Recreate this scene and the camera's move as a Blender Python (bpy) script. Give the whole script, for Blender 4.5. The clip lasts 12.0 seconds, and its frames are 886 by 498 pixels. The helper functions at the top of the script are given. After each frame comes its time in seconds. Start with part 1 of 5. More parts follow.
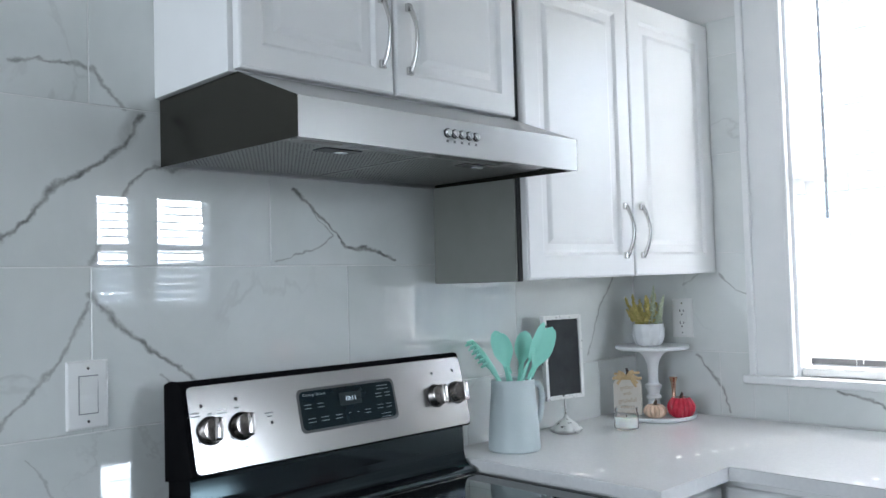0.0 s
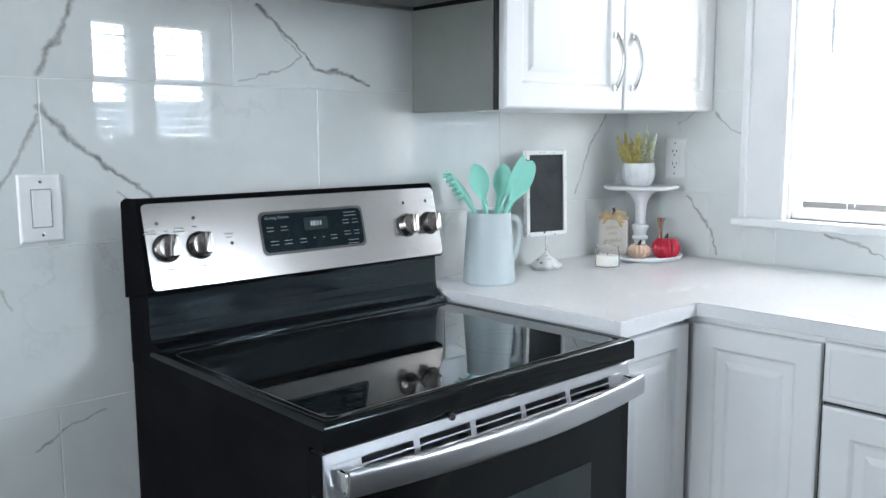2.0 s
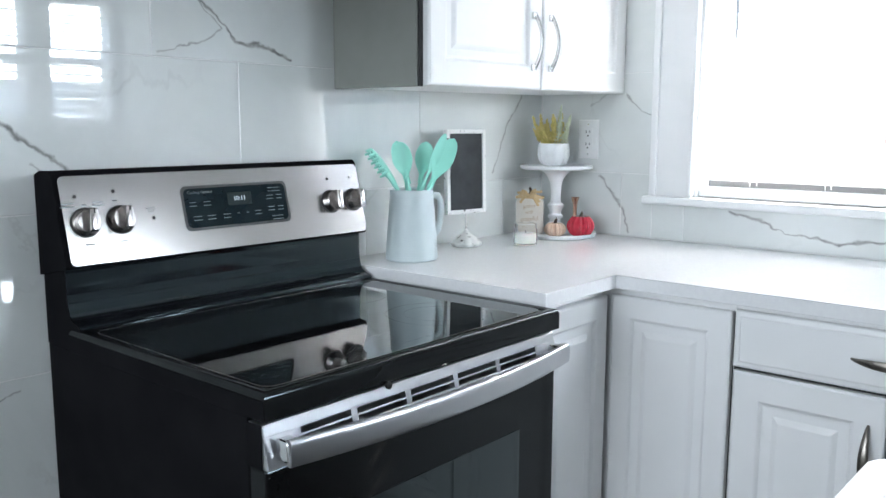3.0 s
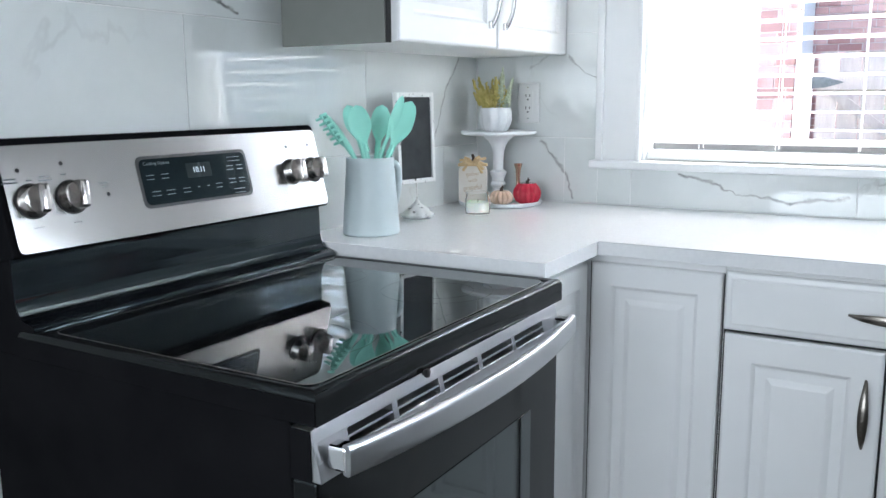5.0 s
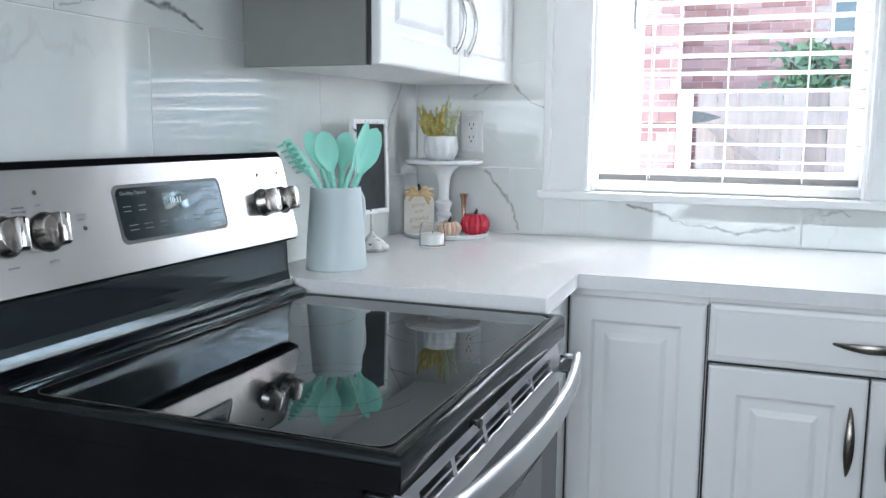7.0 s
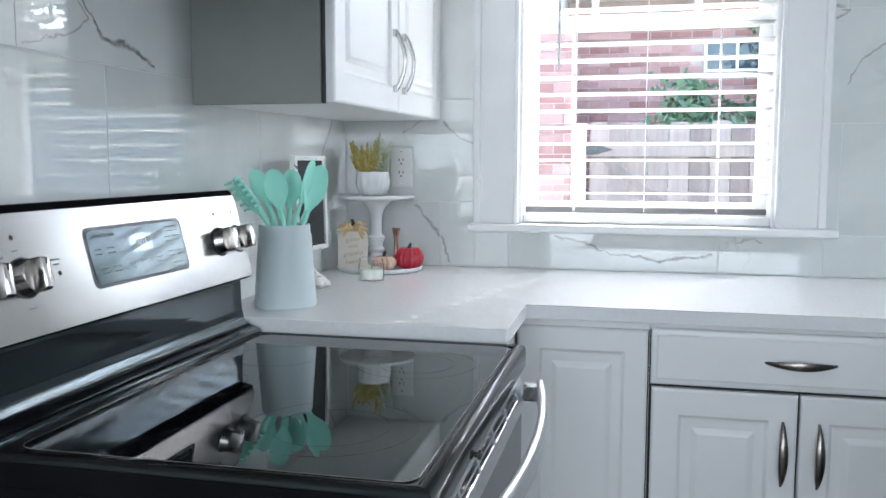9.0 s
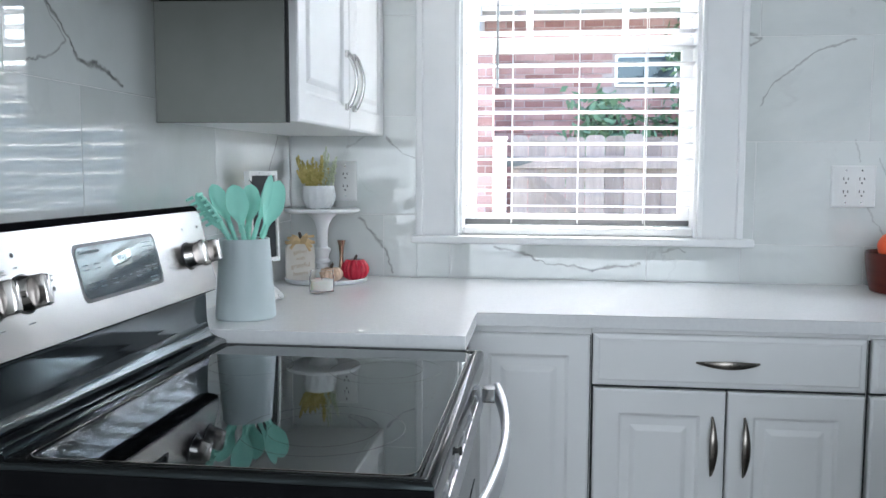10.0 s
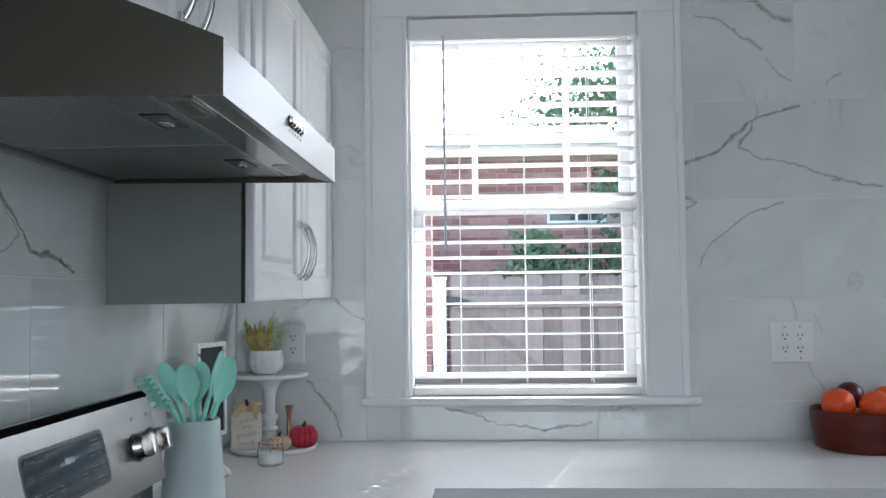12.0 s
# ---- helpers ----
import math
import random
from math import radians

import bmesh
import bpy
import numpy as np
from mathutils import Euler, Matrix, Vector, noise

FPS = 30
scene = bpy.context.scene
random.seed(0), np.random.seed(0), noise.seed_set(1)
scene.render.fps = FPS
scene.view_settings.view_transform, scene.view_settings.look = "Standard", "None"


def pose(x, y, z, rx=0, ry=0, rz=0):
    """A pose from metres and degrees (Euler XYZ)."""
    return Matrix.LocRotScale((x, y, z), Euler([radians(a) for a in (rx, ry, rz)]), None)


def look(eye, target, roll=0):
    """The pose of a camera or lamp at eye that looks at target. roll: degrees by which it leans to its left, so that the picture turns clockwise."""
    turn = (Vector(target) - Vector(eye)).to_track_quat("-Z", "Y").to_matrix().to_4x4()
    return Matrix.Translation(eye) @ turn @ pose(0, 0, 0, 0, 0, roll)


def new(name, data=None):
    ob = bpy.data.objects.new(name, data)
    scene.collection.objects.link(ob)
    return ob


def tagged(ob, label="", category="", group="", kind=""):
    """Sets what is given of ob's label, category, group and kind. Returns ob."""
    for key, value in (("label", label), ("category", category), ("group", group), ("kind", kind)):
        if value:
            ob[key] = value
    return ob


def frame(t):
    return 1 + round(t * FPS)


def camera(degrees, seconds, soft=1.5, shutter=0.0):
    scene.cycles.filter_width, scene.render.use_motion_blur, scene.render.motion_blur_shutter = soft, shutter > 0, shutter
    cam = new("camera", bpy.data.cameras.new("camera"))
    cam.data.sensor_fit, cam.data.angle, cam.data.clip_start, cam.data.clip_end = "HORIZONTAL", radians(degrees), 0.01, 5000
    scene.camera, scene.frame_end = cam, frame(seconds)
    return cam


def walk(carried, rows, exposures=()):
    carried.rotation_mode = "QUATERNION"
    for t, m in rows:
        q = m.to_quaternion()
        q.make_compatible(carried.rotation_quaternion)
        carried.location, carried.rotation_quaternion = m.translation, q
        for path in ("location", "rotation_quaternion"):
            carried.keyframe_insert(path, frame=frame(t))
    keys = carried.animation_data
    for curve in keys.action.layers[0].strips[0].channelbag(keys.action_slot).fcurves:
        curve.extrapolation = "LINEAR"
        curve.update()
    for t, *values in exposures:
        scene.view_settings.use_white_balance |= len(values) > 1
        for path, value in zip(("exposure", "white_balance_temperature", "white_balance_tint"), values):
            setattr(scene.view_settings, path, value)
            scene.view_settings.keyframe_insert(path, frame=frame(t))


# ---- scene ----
cam = camera(55.3, 12.0)
PATH = [
    (0, (1.632, -2.526, 1.358), (0.207, -1.125, 1.44), -1.6),
    (0.5, (1.615, -2.431, 1.337), (0.144, -1.075, 1.343), -1.3),
    (1, (1.623, -2.353, 1.317), (0.112, -1.046, 1.234), -1.0),
    (1.5, (1.638, -2.342, 1.297), (0.123, -1.05, 1.114), -0.8),
    (2, (1.685, -2.401, 1.297), (0.227, -1.058, 1.033), -0.3),
    (2.5, (1.713, -2.456, 1.293), (0.339, -1.031, 1.001), 0.3),
    (3, (1.656, -2.448, 1.266), (0.365, -0.947, 0.977), 0.2),
    (3.5, (1.574, -2.411, 1.247), (0.359, -0.848, 0.963), -0.3),
    (3.7, (1.54, -2.406, 1.241), (0.364, -0.816, 0.944), -0.4),
    (5.5, (1.271, -2.513, 1.231), (0.317, -0.79, 0.887), -0.5),
    (6, (1.208, -2.489, 1.223), (0.314, -0.726, 0.917), -0.4),
    (6.5, (1.135, -2.491, 1.224), (0.329, -0.684, 0.936), 0.4),
    (8.3, (0.919, -2.597, 1.244), (0.411, -0.677, 1.004), -0.1),
    (8.5, (0.918, -2.579, 1.24), (0.423, -0.653, 1.021), 0.2),
    (9, (0.921, -2.585, 1.239), (0.47, -0.648, 1.035), 0.1),
    (9.5, (0.875, -2.643, 1.231), (0.523, -0.686, 1.016), -0.5),
    (10, (0.841, -2.701, 1.255), (0.595, -0.725, 1.073), 0.2),
    (10.5, (0.828, -2.727, 1.292), (0.657, -0.737, 1.19), 1.3),
    (11, (0.814, -2.712, 1.304), (0.685, -0.716, 1.284), 1.6),
    (11.5, (0.802, -2.695, 1.326), (0.706, -0.698, 1.379), 0.6),
    (12, (0.788, -2.699, 1.365), (0.699, -0.705, 1.48), -0.6),
]
EXPOSURES = [(0.0, 3.16, 6150, 9), (1.0, 3.43, 6150, 9), (2.5, 3.73, 6250, 9), (5.5, 3.63, 6200, 9), (6.5, 3.57, 6200, 9), (8.5, 3.42, 6200, 9), (9.5, 3.28, 6200, 9), (10.5, 3.16, 6250, 9), (12.0, 2.54, 6250, 9)]
walk(cam, [(t, look(eye, target, roll)) for t, eye, target, roll in PATH], EXPOSURES)

# ---- light ----
SUN_AZ, SUN_EL = math.atan2(0.27, 0.96), radians(39.2)
world = bpy.data.worlds.new("sky")
scene.world = world
world.use_nodes = True
wn = world.node_tree.nodes
sky = wn.new("ShaderNodeTexSky")
sky.sky_type = "NISHITA"
sky.sun_disc = False
sky.sun_elevation = SUN_EL
sky.sun_rotation = SUN_AZ
world.node_tree.links.new(sky.outputs[0], wn["Background"].inputs[0])
wn["Background"].inputs[1].default_value = 0.15

sun = new("sun", bpy.data.lights.new("sun", "SUN"))
sun.data.energy = 3.6
sun.data.angle = radians(0.35)
sun.data.color = (1.0, 0.95, 0.88)
sun.matrix_world = look((3, 9, 9), (3 - math.sin(SUN_AZ) * math.cos(SUN_EL), 9 - math.cos(SUN_AZ) * math.cos(SUN_EL), 9 - math.sin(SUN_EL)))


def area_light(name, eye, target, w, h, watts, color=(0.86, 0.93, 1.0)):
    lamp = new(name, bpy.data.lights.new(name, "AREA"))
    lamp.data.shape = "RECTANGLE"
    lamp.data.size, lamp.data.size_y = w, h
    lamp.data.energy = watts
    lamp.data.color = color
    lamp.matrix_world = look(eye, target)
    return lamp


# sky light through the side windows, and an unseen fill added at the back
area_light("daylight_side", (3.70, 0.30, 2.25), (2.75, -0.40, 1.52), 2.0, 1.6, 42)
area_light("daylight_back", (1.20, -4.97, 1.57), (1.20, 0, 1.57), 2.1, 1.56, 6.8)


# ---- materials ----
def material(name, color=(0.8, 0.8, 0.8), rough=0.5, metal=0.0, **more):
    m = bpy.data.materials.new(name)
    m.use_nodes = True
    b = m.node_tree.nodes["Principled BSDF"]
    b.inputs["Base Color"].default_value = (*color, 1)
    b.inputs["Roughness"].default_value = rough
    b.inputs["Metallic"].default_value = metal
    for key, value in more.items():
        b.inputs[key.replace("_", " ")].default_value = value
    return m


class Nodes:
    """A short hand for building node trees."""

    def __init__(self, tree):
        self.tree = tree

    def add(self, kind, *links, operation="", data_type="", interpolation_type="", use_clamp=False):
        n = self.tree.nodes.new("ShaderNode" + kind)
        if operation:
            n.operation = operation
        if data_type:
            n.data_type = data_type
        if interpolation_type:
            n.interpolation_type = interpolation_type
        if use_clamp:
            n.use_clamp = True
        for i, v in enumerate(links):
            if v is None:
                continue
            if isinstance(v, bpy.types.NodeSocket):
                self.tree.links.new(v, n.inputs[i])
            else:
                n.inputs[i].default_value = v
        return n

    def math(self, op, a, b=None, clamp=False):
        return self.add("Math", a, b, operation=op, use_clamp=clamp).outputs[0]

    def link(self, a, b):
        self.tree.links.new(a, b)

    def noise(self, vec, scale, detail=4.0, rough=0.5, dist=0.0):
        n = self.add("TexNoise", vec)
        n.inputs["Scale"].default_value = scale
        n.inputs["Detail"].default_value = detail
        n.inputs["Roughness"].default_value = rough
        n.inputs["Distortion"].default_value = dist
        return n.outputs

    def ramp(self, fac, a, b, ca, cb):
        n = self.add("ValToRGB", fac)
        n.color_ramp.elements[0].position, n.color_ramp.elements[1].position = a, b
        n.color_ramp.elements[0].color, n.color_ramp.elements[1].color = (*ca, 1), (*cb, 1)
        return n.outputs[0]

    def mix(self, fac, a, b):
        n = self.add("Mix", data_type="RGBA")
        for i, v in ((0, fac), (6, a), (7, b)):
            if isinstance(v, bpy.types.NodeSocket):
                self.link(v, n.inputs[i])
            elif i == 0:
                n.inputs[0].default_value = v
            else:
                n.inputs[i].default_value = (*v, 1)
        return n.outputs[2]


def varied(name, ca, cb, scale=6.0, rough=0.5, rough2=None, metal=0.0, bump=0.0, bump_scale=80.0, stretch=(1, 1, 1), random_mix=0.0, **more):
    """A surface whose colour drifts between two tones, with fine relief."""
    m = material(name, ca, rough, metal, **more)
    n = Nodes(m.node_tree)
    b = m.node_tree.nodes["Principled BSDF"]
    co = n.add("TexCoord").outputs["Object"]
    if random_mix:
        r = n.add("ObjectInfo").outputs["Random"]
        shift = n.add("VectorMath", co, n.add("CombineXYZ", n.math("MULTIPLY", r, 37.0), r, r).outputs[0], operation="ADD").outputs[0]
        co = shift
    mp = n.add("Mapping", co)
    mp.inputs["Scale"].default_value = stretch
    f = n.noise(mp.outputs[0], scale, 5, 0.6)[0]
    if random_mix:
        f = n.math("ADD", n.math("MULTIPLY", f, 1 - random_mix), n.math("MULTIPLY", n.add("ObjectInfo").outputs["Random"], random_mix))
    n.link(n.ramp(f, 0.3, 0.7, ca, cb), b.inputs["Base Color"])
    if rough2 is not None:
        n.link(n.add("MapRange", n.noise(mp.outputs[0], scale * 2.3, 4)[0], 0.3, 0.7, rough, rough2).outputs[0], b.inputs["Roughness"])
    if bump:
        bp = n.add("Bump")
        bp.inputs["Strength"].default_value = bump
        bp.inputs["Distance"].default_value = 0.002
        n.link(n.noise(mp.outputs[0], bump_scale, 4)[0], bp.inputs["Height"])
        n.link(bp.outputs[0], b.inputs["Normal"])
    return m


def vein_group():
    g = bpy.data.node_groups.new("vein_segment", "ShaderNodeTree")
    for nm, kind in (("P", "NodeSocketVector"), ("A", "NodeSocketVector"), ("B", "NodeSocketVector"), ("Width", "NodeSocketFloat"), ("Dark", "NodeSocketFloat")):
        g.interface.new_socket(nm, in_out="INPUT", socket_type=kind)
    g.interface.new_socket("Mask", in_out="OUTPUT", socket_type="NodeSocketFloat")
    n = Nodes(g)
    i, o = g.nodes.new("NodeGroupInput"), g.nodes.new("NodeGroupOutput")
    pa = n.add("VectorMath", i.outputs[0], i.outputs[1], operation="SUBTRACT").outputs[0]
    ba = n.add("VectorMath", i.outputs[2], i.outputs[1], operation="SUBTRACT").outputs[0]
    top = n.add("VectorMath", pa, ba, operation="DOT_PRODUCT").outputs[1]
    low = n.add("VectorMath", ba, ba, operation="DOT_PRODUCT").outputs[1]
    s = n.math("DIVIDE", top, low, clamp=True)
    sc = n.add("VectorMath", ba, operation="SCALE")
    n.link(s, sc.inputs["Scale"])
    d = n.add("VectorMath", n.add("VectorMath", pa, sc.outputs[0], operation="SUBTRACT").outputs[0], operation="LENGTH").outputs[1]
    mr = n.add("MapRange", d, 0.0, i.outputs[3], 1.0, 0.0, interpolation_type="SMOOTHSTEP")
    n.link(n.math("MULTIPLY", mr.outputs[0], i.outputs[4]), o.inputs[0])
    return g


VEIN = vein_group()


def marble(name, across, veins):
    """Polished marble-look porcelain; across: the world axis (0 x, 1 y) along the wall; veins: polylines of (along, up), width, darkness."""
    m = material(name, (0.72, 0.74, 0.75), 0.015, IOR=1.85)
    n = Nodes(m.node_tree)
    b = m.node_tree.nodes["Principled BSDF"]
    pos = n.add("NewGeometry").outputs["Position"]
    sp = n.add("SeparateXYZ", pos)
    flat = n.add("CombineXYZ", sp.outputs[across], sp.outputs[2], 0.0).outputs[0]
    wob = n.add("VectorMath", n.noise(flat, 22.0, 6, 0.62)[1], (0.5, 0.5, 0.5), operation="SUBTRACT").outputs[0]
    sc = n.add("VectorMath", wob, operation="SCALE")
    sc.inputs["Scale"].default_value = 0.035
    p = n.add("VectorMath", flat, sc.outputs[0], operation="ADD").outputs[0]
    p = n.add("VectorMath", p, (1, 1, 0), operation="MULTIPLY").outputs[0]
    wide = n.add("MapRange", n.noise(flat, 9.0, 3)[0], 0.3, 0.7, 0.45, 1.5).outputs[0]
    total = None
    for pts, width, dark in veins:
        w = n.math("MULTIPLY", wide, width * 0.82)
        for a, c in zip(pts, pts[1:]):
            g = n.tree.nodes.new("ShaderNodeGroup")
            g.node_tree = VEIN
            n.link(p, g.inputs[0])
            g.inputs[1].default_value, g.inputs[2].default_value = (*a, 0), (*c, 0)
            n.link(w, g.inputs[3])
            g.inputs[4].default_value = dark
            total = g.outputs[0] if total is None else n.math("MAXIMUM", total, g.outputs[0])
    rnd = n.add("ObjectInfo").outputs["Random"]
    own = n.add("VectorMath", flat, n.add("CombineXYZ", n.math("MULTIPLY", rnd, 40.0), n.math("MULTIPLY", rnd, 17.0), 0.0).outputs[0], operation="ADD").outputs[0]
    cloud = n.noise(own, 2.2, 5, 0.6, 0.6)[0]
    base = n.ramp(cloud, 0.32, 0.68, (0.655, 0.68, 0.665), (0.785, 0.805, 0.79))
    thin = n.math("ABSOLUTE", n.math("SUBTRACT", n.noise(own, 1.7, 6, 0.55, 0.8)[0], 0.5))
    hair = n.add("MapRange", thin, 0.0, 0.012, 0.28, 0.0, interpolation_type="SMOOTHSTEP").outputs[0]
    hair = n.math("MULTIPLY", hair, n.add("MapRange", n.noise(own, 3.1, 3)[0], 0.5, 0.65, 0.0, 1.0).outputs[0])
    base = n.mix(hair, base, (0.40, 0.40, 0.39))
    tone = n.ramp(n.noise(flat, 40.0, 4)[0], 0.35, 0.65, (0.13, 0.13, 0.125), (0.38, 0.375, 0.36))
    n.link(n.mix(total, base, tone), b.inputs["Base Color"])
    n.link(n.add("MapRange", n.noise(own, 5.0, 4)[0], 0.3, 0.7, 0.004, 0.012).outputs[0], b.inputs["Roughness"])
    return m


STOVE_VEINS = [
    ([(-2.10, 1.40), (-1.995, 1.489), (-1.938, 1.562), (-1.858, 1.605), (-1.804, 1.648), (-1.765, 1.715)], 0.012, 0.9),
    ([(-1.872, 1.42), (-1.818, 1.51), (-1.784, 1.585), (-1.739, 1.611), (-1.699, 1.606), (-1.67, 1.63)], 0.011, 0.75),
    ([(-1.871, 1.353), (-1.801, 1.281), (-1.736, 1.229), (-1.649, 1.165), (-1.60, 1.13)], 0.011, 0.85),
    ([(-2.06, 1.10), (-2.002, 1.162), (-1.93, 1.235), (-1.873, 1.337)], 0.009, 0.6),
    ([(-1.735, 1.19), (-1.70, 1.165), (-1.68, 1.15)], 0.007, 0.5),
    ([(-1.404, 1.584), (-1.315, 1.519), (-1.253, 1.455), (-1.16, 1.445), (-1.096, 1.421)], 0.009, 0.95),
    ([(-1.375, 1.565), (-1.353, 1.543), (-1.293, 1.478), (-1.35, 1.445), (-1.452, 1.423)], 0.006, 0.6),
    ([(-1.864, 1.80), (-1.835, 1.76), (-1.802, 1.724)], 0.008, 0.7),
    ([(-2.02, 1.79), (-1.93, 1.80), (-1.86, 1.795)], 0.009, 0.7),
    ([(-1.919, 0.696), (-1.853, 0.737), (-1.779, 0.749)], 0.006, 0.6),
    ([(-1.99, 1.06), (-1.96, 1.02), (-1.945, 0.98)], 0.006, 0.4),
    ([(-0.281, 1.113), (-0.211, 1.258), (-0.17, 1.31), (-0.122, 1.361)], 0.007, 0.6),
]
STOVE_VEINS += [([(-1.80, 1.662), (-1.785, 1.69), (-1.775, 1.715)], 0.030, 0.40), ([(-1.735, 1.617), (-1.70, 1.612), (-1.665, 1.625)], 0.024, 0.38)]
WINDOW_VEINS = [
    ([(1.44, 1.785), (1.544, 1.817), (1.635, 1.906), (1.721, 1.94), (1.80, 1.96)], 0.010, 0.85),
    ([(1.655, 1.90), (1.607, 1.83), (1.68, 1.795), (1.772, 1.777), (1.945, 1.716), (2.05, 1.70)], 0.007, 0.6),
    ([(1.481, 1.459), (1.50, 1.51), (1.537, 1.547), (1.64, 1.625), (1.742, 1.652)], 0.007, 0.6),
    ([(1.485, 2.257), (1.56, 2.245), (1.627, 2.19), (1.69, 2.15)], 0.008, 0.6),
    ([(1.70, 2.12), (1.745, 2.06), (1.781, 2.035)], 0.005, 0.6),
    ([(1.67, 2.30), (1.72, 2.255), (1.78, 2.235)], 0.017, 0.7),
    ([(0.675, 1.016), (0.759, 0.996), (0.838, 0.961), (0.889, 0.962), (0.983, 0.943), (1.042, 0.956), (1.131, 0.967)], 0.008, 0.85),
    ([(1.196, 1.009), (1.248, 1.016), (1.265, 1.006)], 0.005, 0.5),
    ([(0.228, 1.108), (0.274, 1.054), (0.316, 1.005), (0.341, 0.927)], 0.009, 0.7),
    ([(0.32, 1.363), (0.369, 1.315), (0.414, 1.295)], 0.006, 0.7),
    ([(0.30, 1.40), (0.24, 1.36), (0.19, 1.33)], 0.006, 0.35),
    ([(1.44, 1.672), (1.47, 1.662), (1.44, 1.64)], 0.009, 0.7),
    ([(1.83, 1.30), (1.85, 1.25)], 0.006, 0.4),
    ([(1.76, 1.35), (1.775, 1.29)], 0.005, 0.4),
    ([(1.80, 1.15), (1.83, 1.10), (1.86, 1.06)], 0.005, 0.4),
    ([(1.664, 1.988), (1.662, 1.964), (1.673, 1.941)], 0.005, 0.6),
    ([(1.888, 2.029), (1.911, 2.05), (1.937, 2.059)], 0.005, 0.5),
    ([(1.899, 1.721), (1.926, 1.722), (1.953, 1.717)], 0.005, 0.5),
    ([(1.676, 1.941), (1.647, 1.885), (1.613, 1.845)], 0.006, 0.8),
]
MARBLE_STOVE = marble("marble_tile_stove", 1, STOVE_VEINS)
MARBLE_WINDOW = marble("marble_tile_window", 0, WINDOW_VEINS)
GROUT = varied("grout", (0.74, 0.74, 0.73), (0.80, 0.80, 0.79), 40, 0.9)
PAINT_WALL = varied("wall_paint", (0.70, 0.70, 0.69), (0.74, 0.74, 0.73), 4, 0.65, bump=0.08, bump_scale=200)
# Walls out of view, toned dark to cut bounce and keep black reflections deep.
ROOM_DARK = varied("room_wall_dark", (0.15, 0.16, 0.17), (0.18, 0.19, 0.20), 4, 0.6, bump=0.08, bump_scale=200)
CEILING_PAINT = varied("ceiling_paint", (0.80, 0.80, 0.79), (0.84, 0.84, 0.83), 3, 0.8, bump=0.1, bump_scale=150)
TRIM_PAINT = varied("trim_paint", (0.78, 0.79, 0.79), (0.84, 0.84, 0.84), 5, 0.35, 0.45, bump=0.04, bump_scale=90)
CABINET_PAINT = varied("cabinet_paint", (0.82, 0.82, 0.815), (0.86, 0.86, 0.855), 4, 0.30, 0.38, bump=0.03, bump_scale=70)
# Unseen island base, kept dark so the range mirrors no pale front.
ISLAND_DARK = varied("island_dark", (0.035, 0.037, 0.040), (0.050, 0.052, 0.055), 4, 0.45, 0.55, bump=0.03)
# Grey paint, taken darker and greener for the shade beside the hood.
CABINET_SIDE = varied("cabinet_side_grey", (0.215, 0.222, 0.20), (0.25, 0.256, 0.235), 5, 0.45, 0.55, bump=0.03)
GAP_SHADE = material("gap_shade", (0.03, 0.03, 0.03), 0.8)
QUARTZ = varied("white_quartz", (0.78, 0.78, 0.785), (0.83, 0.83, 0.83), 90, 0.16, 0.24)
FLOOR_WOOD = varied("floor_wood", (0.10, 0.095, 0.09), (0.16, 0.15, 0.14), 5, 0.4, 0.55, bump=0.1, stretch=(6, 0.6, 1))


def brushed(name, color, rough, along):
    m = material(name, color, rough, 1.0)
    n = Nodes(m.node_tree)
    b = m.node_tree.nodes["Principled BSDF"]
    mp = n.add("Mapping", n.add("TexCoord").outputs["Object"])
    mp.inputs["Scale"].default_value = tuple(1.0 if i == along else 160.0 for i in range(3))
    f = n.noise(mp.outputs[0], 12.0, 4, 0.6)[0]
    n.link(n.add("MapRange", f, 0.3, 0.7, rough * 0.95, rough * 1.06).outputs[0], b.inputs["Roughness"])
    n.link(n.ramp(f, 0.2, 0.8, tuple(c * 0.985 for c in color), color), b.inputs["Base Color"])
    bp = n.add("Bump")
    bp.inputs["Strength"].default_value = 0.006
    bp.inputs["Distance"].default_value = 0.0005
    n.link(f, bp.inputs["Height"])
    n.link(bp.outputs[0], b.inputs["Normal"])
    return m


STEEL = brushed("brushed_steel", (0.300, 0.288, 0.278), 0.21, 1)
STEEL_HOOD = brushed("hood_steel", (0.40, 0.40, 0.395), 0.33, 1)
STEEL_BRIGHT = brushed("bright_steel", (0.56, 0.565, 0.58), 0.33, 1)
# Same steel as the hood shell, darkened for the dim room its sides mirror.
STEEL_SHADED = varied("hood_steel_shaded_side", (0.066, 0.062, 0.052), (0.084, 0.079, 0.067), 3, 0.22, 0.27, metal=1.0)
STEEL_FILTER = brushed("filter_aluminium", (0.42, 0.42, 0.41), 0.42, 1)
NICKEL = brushed("brushed_nickel", (0.58, 0.57, 0.56), 0.24, 2)
NICKEL_DARK = brushed("antique_nickel", (0.26, 0.235, 0.21), 0.28, 2)
CHROME = material("chrome", (0.75, 0.75, 0.76), 0.08, 1.0)
KNOB_METAL = brushed("knob_metal", (0.48, 0.45, 0.43), 0.20, 2)
ENAMEL = varied("black_enamel", (0.006, 0.006, 0.0065), (0.008, 0.008, 0.008), 6, 0.09, 0.13, IOR=1.5, Specular_IOR_Level=0.20, Specular_Tint=(0.80, 0.97, 1.0, 1))
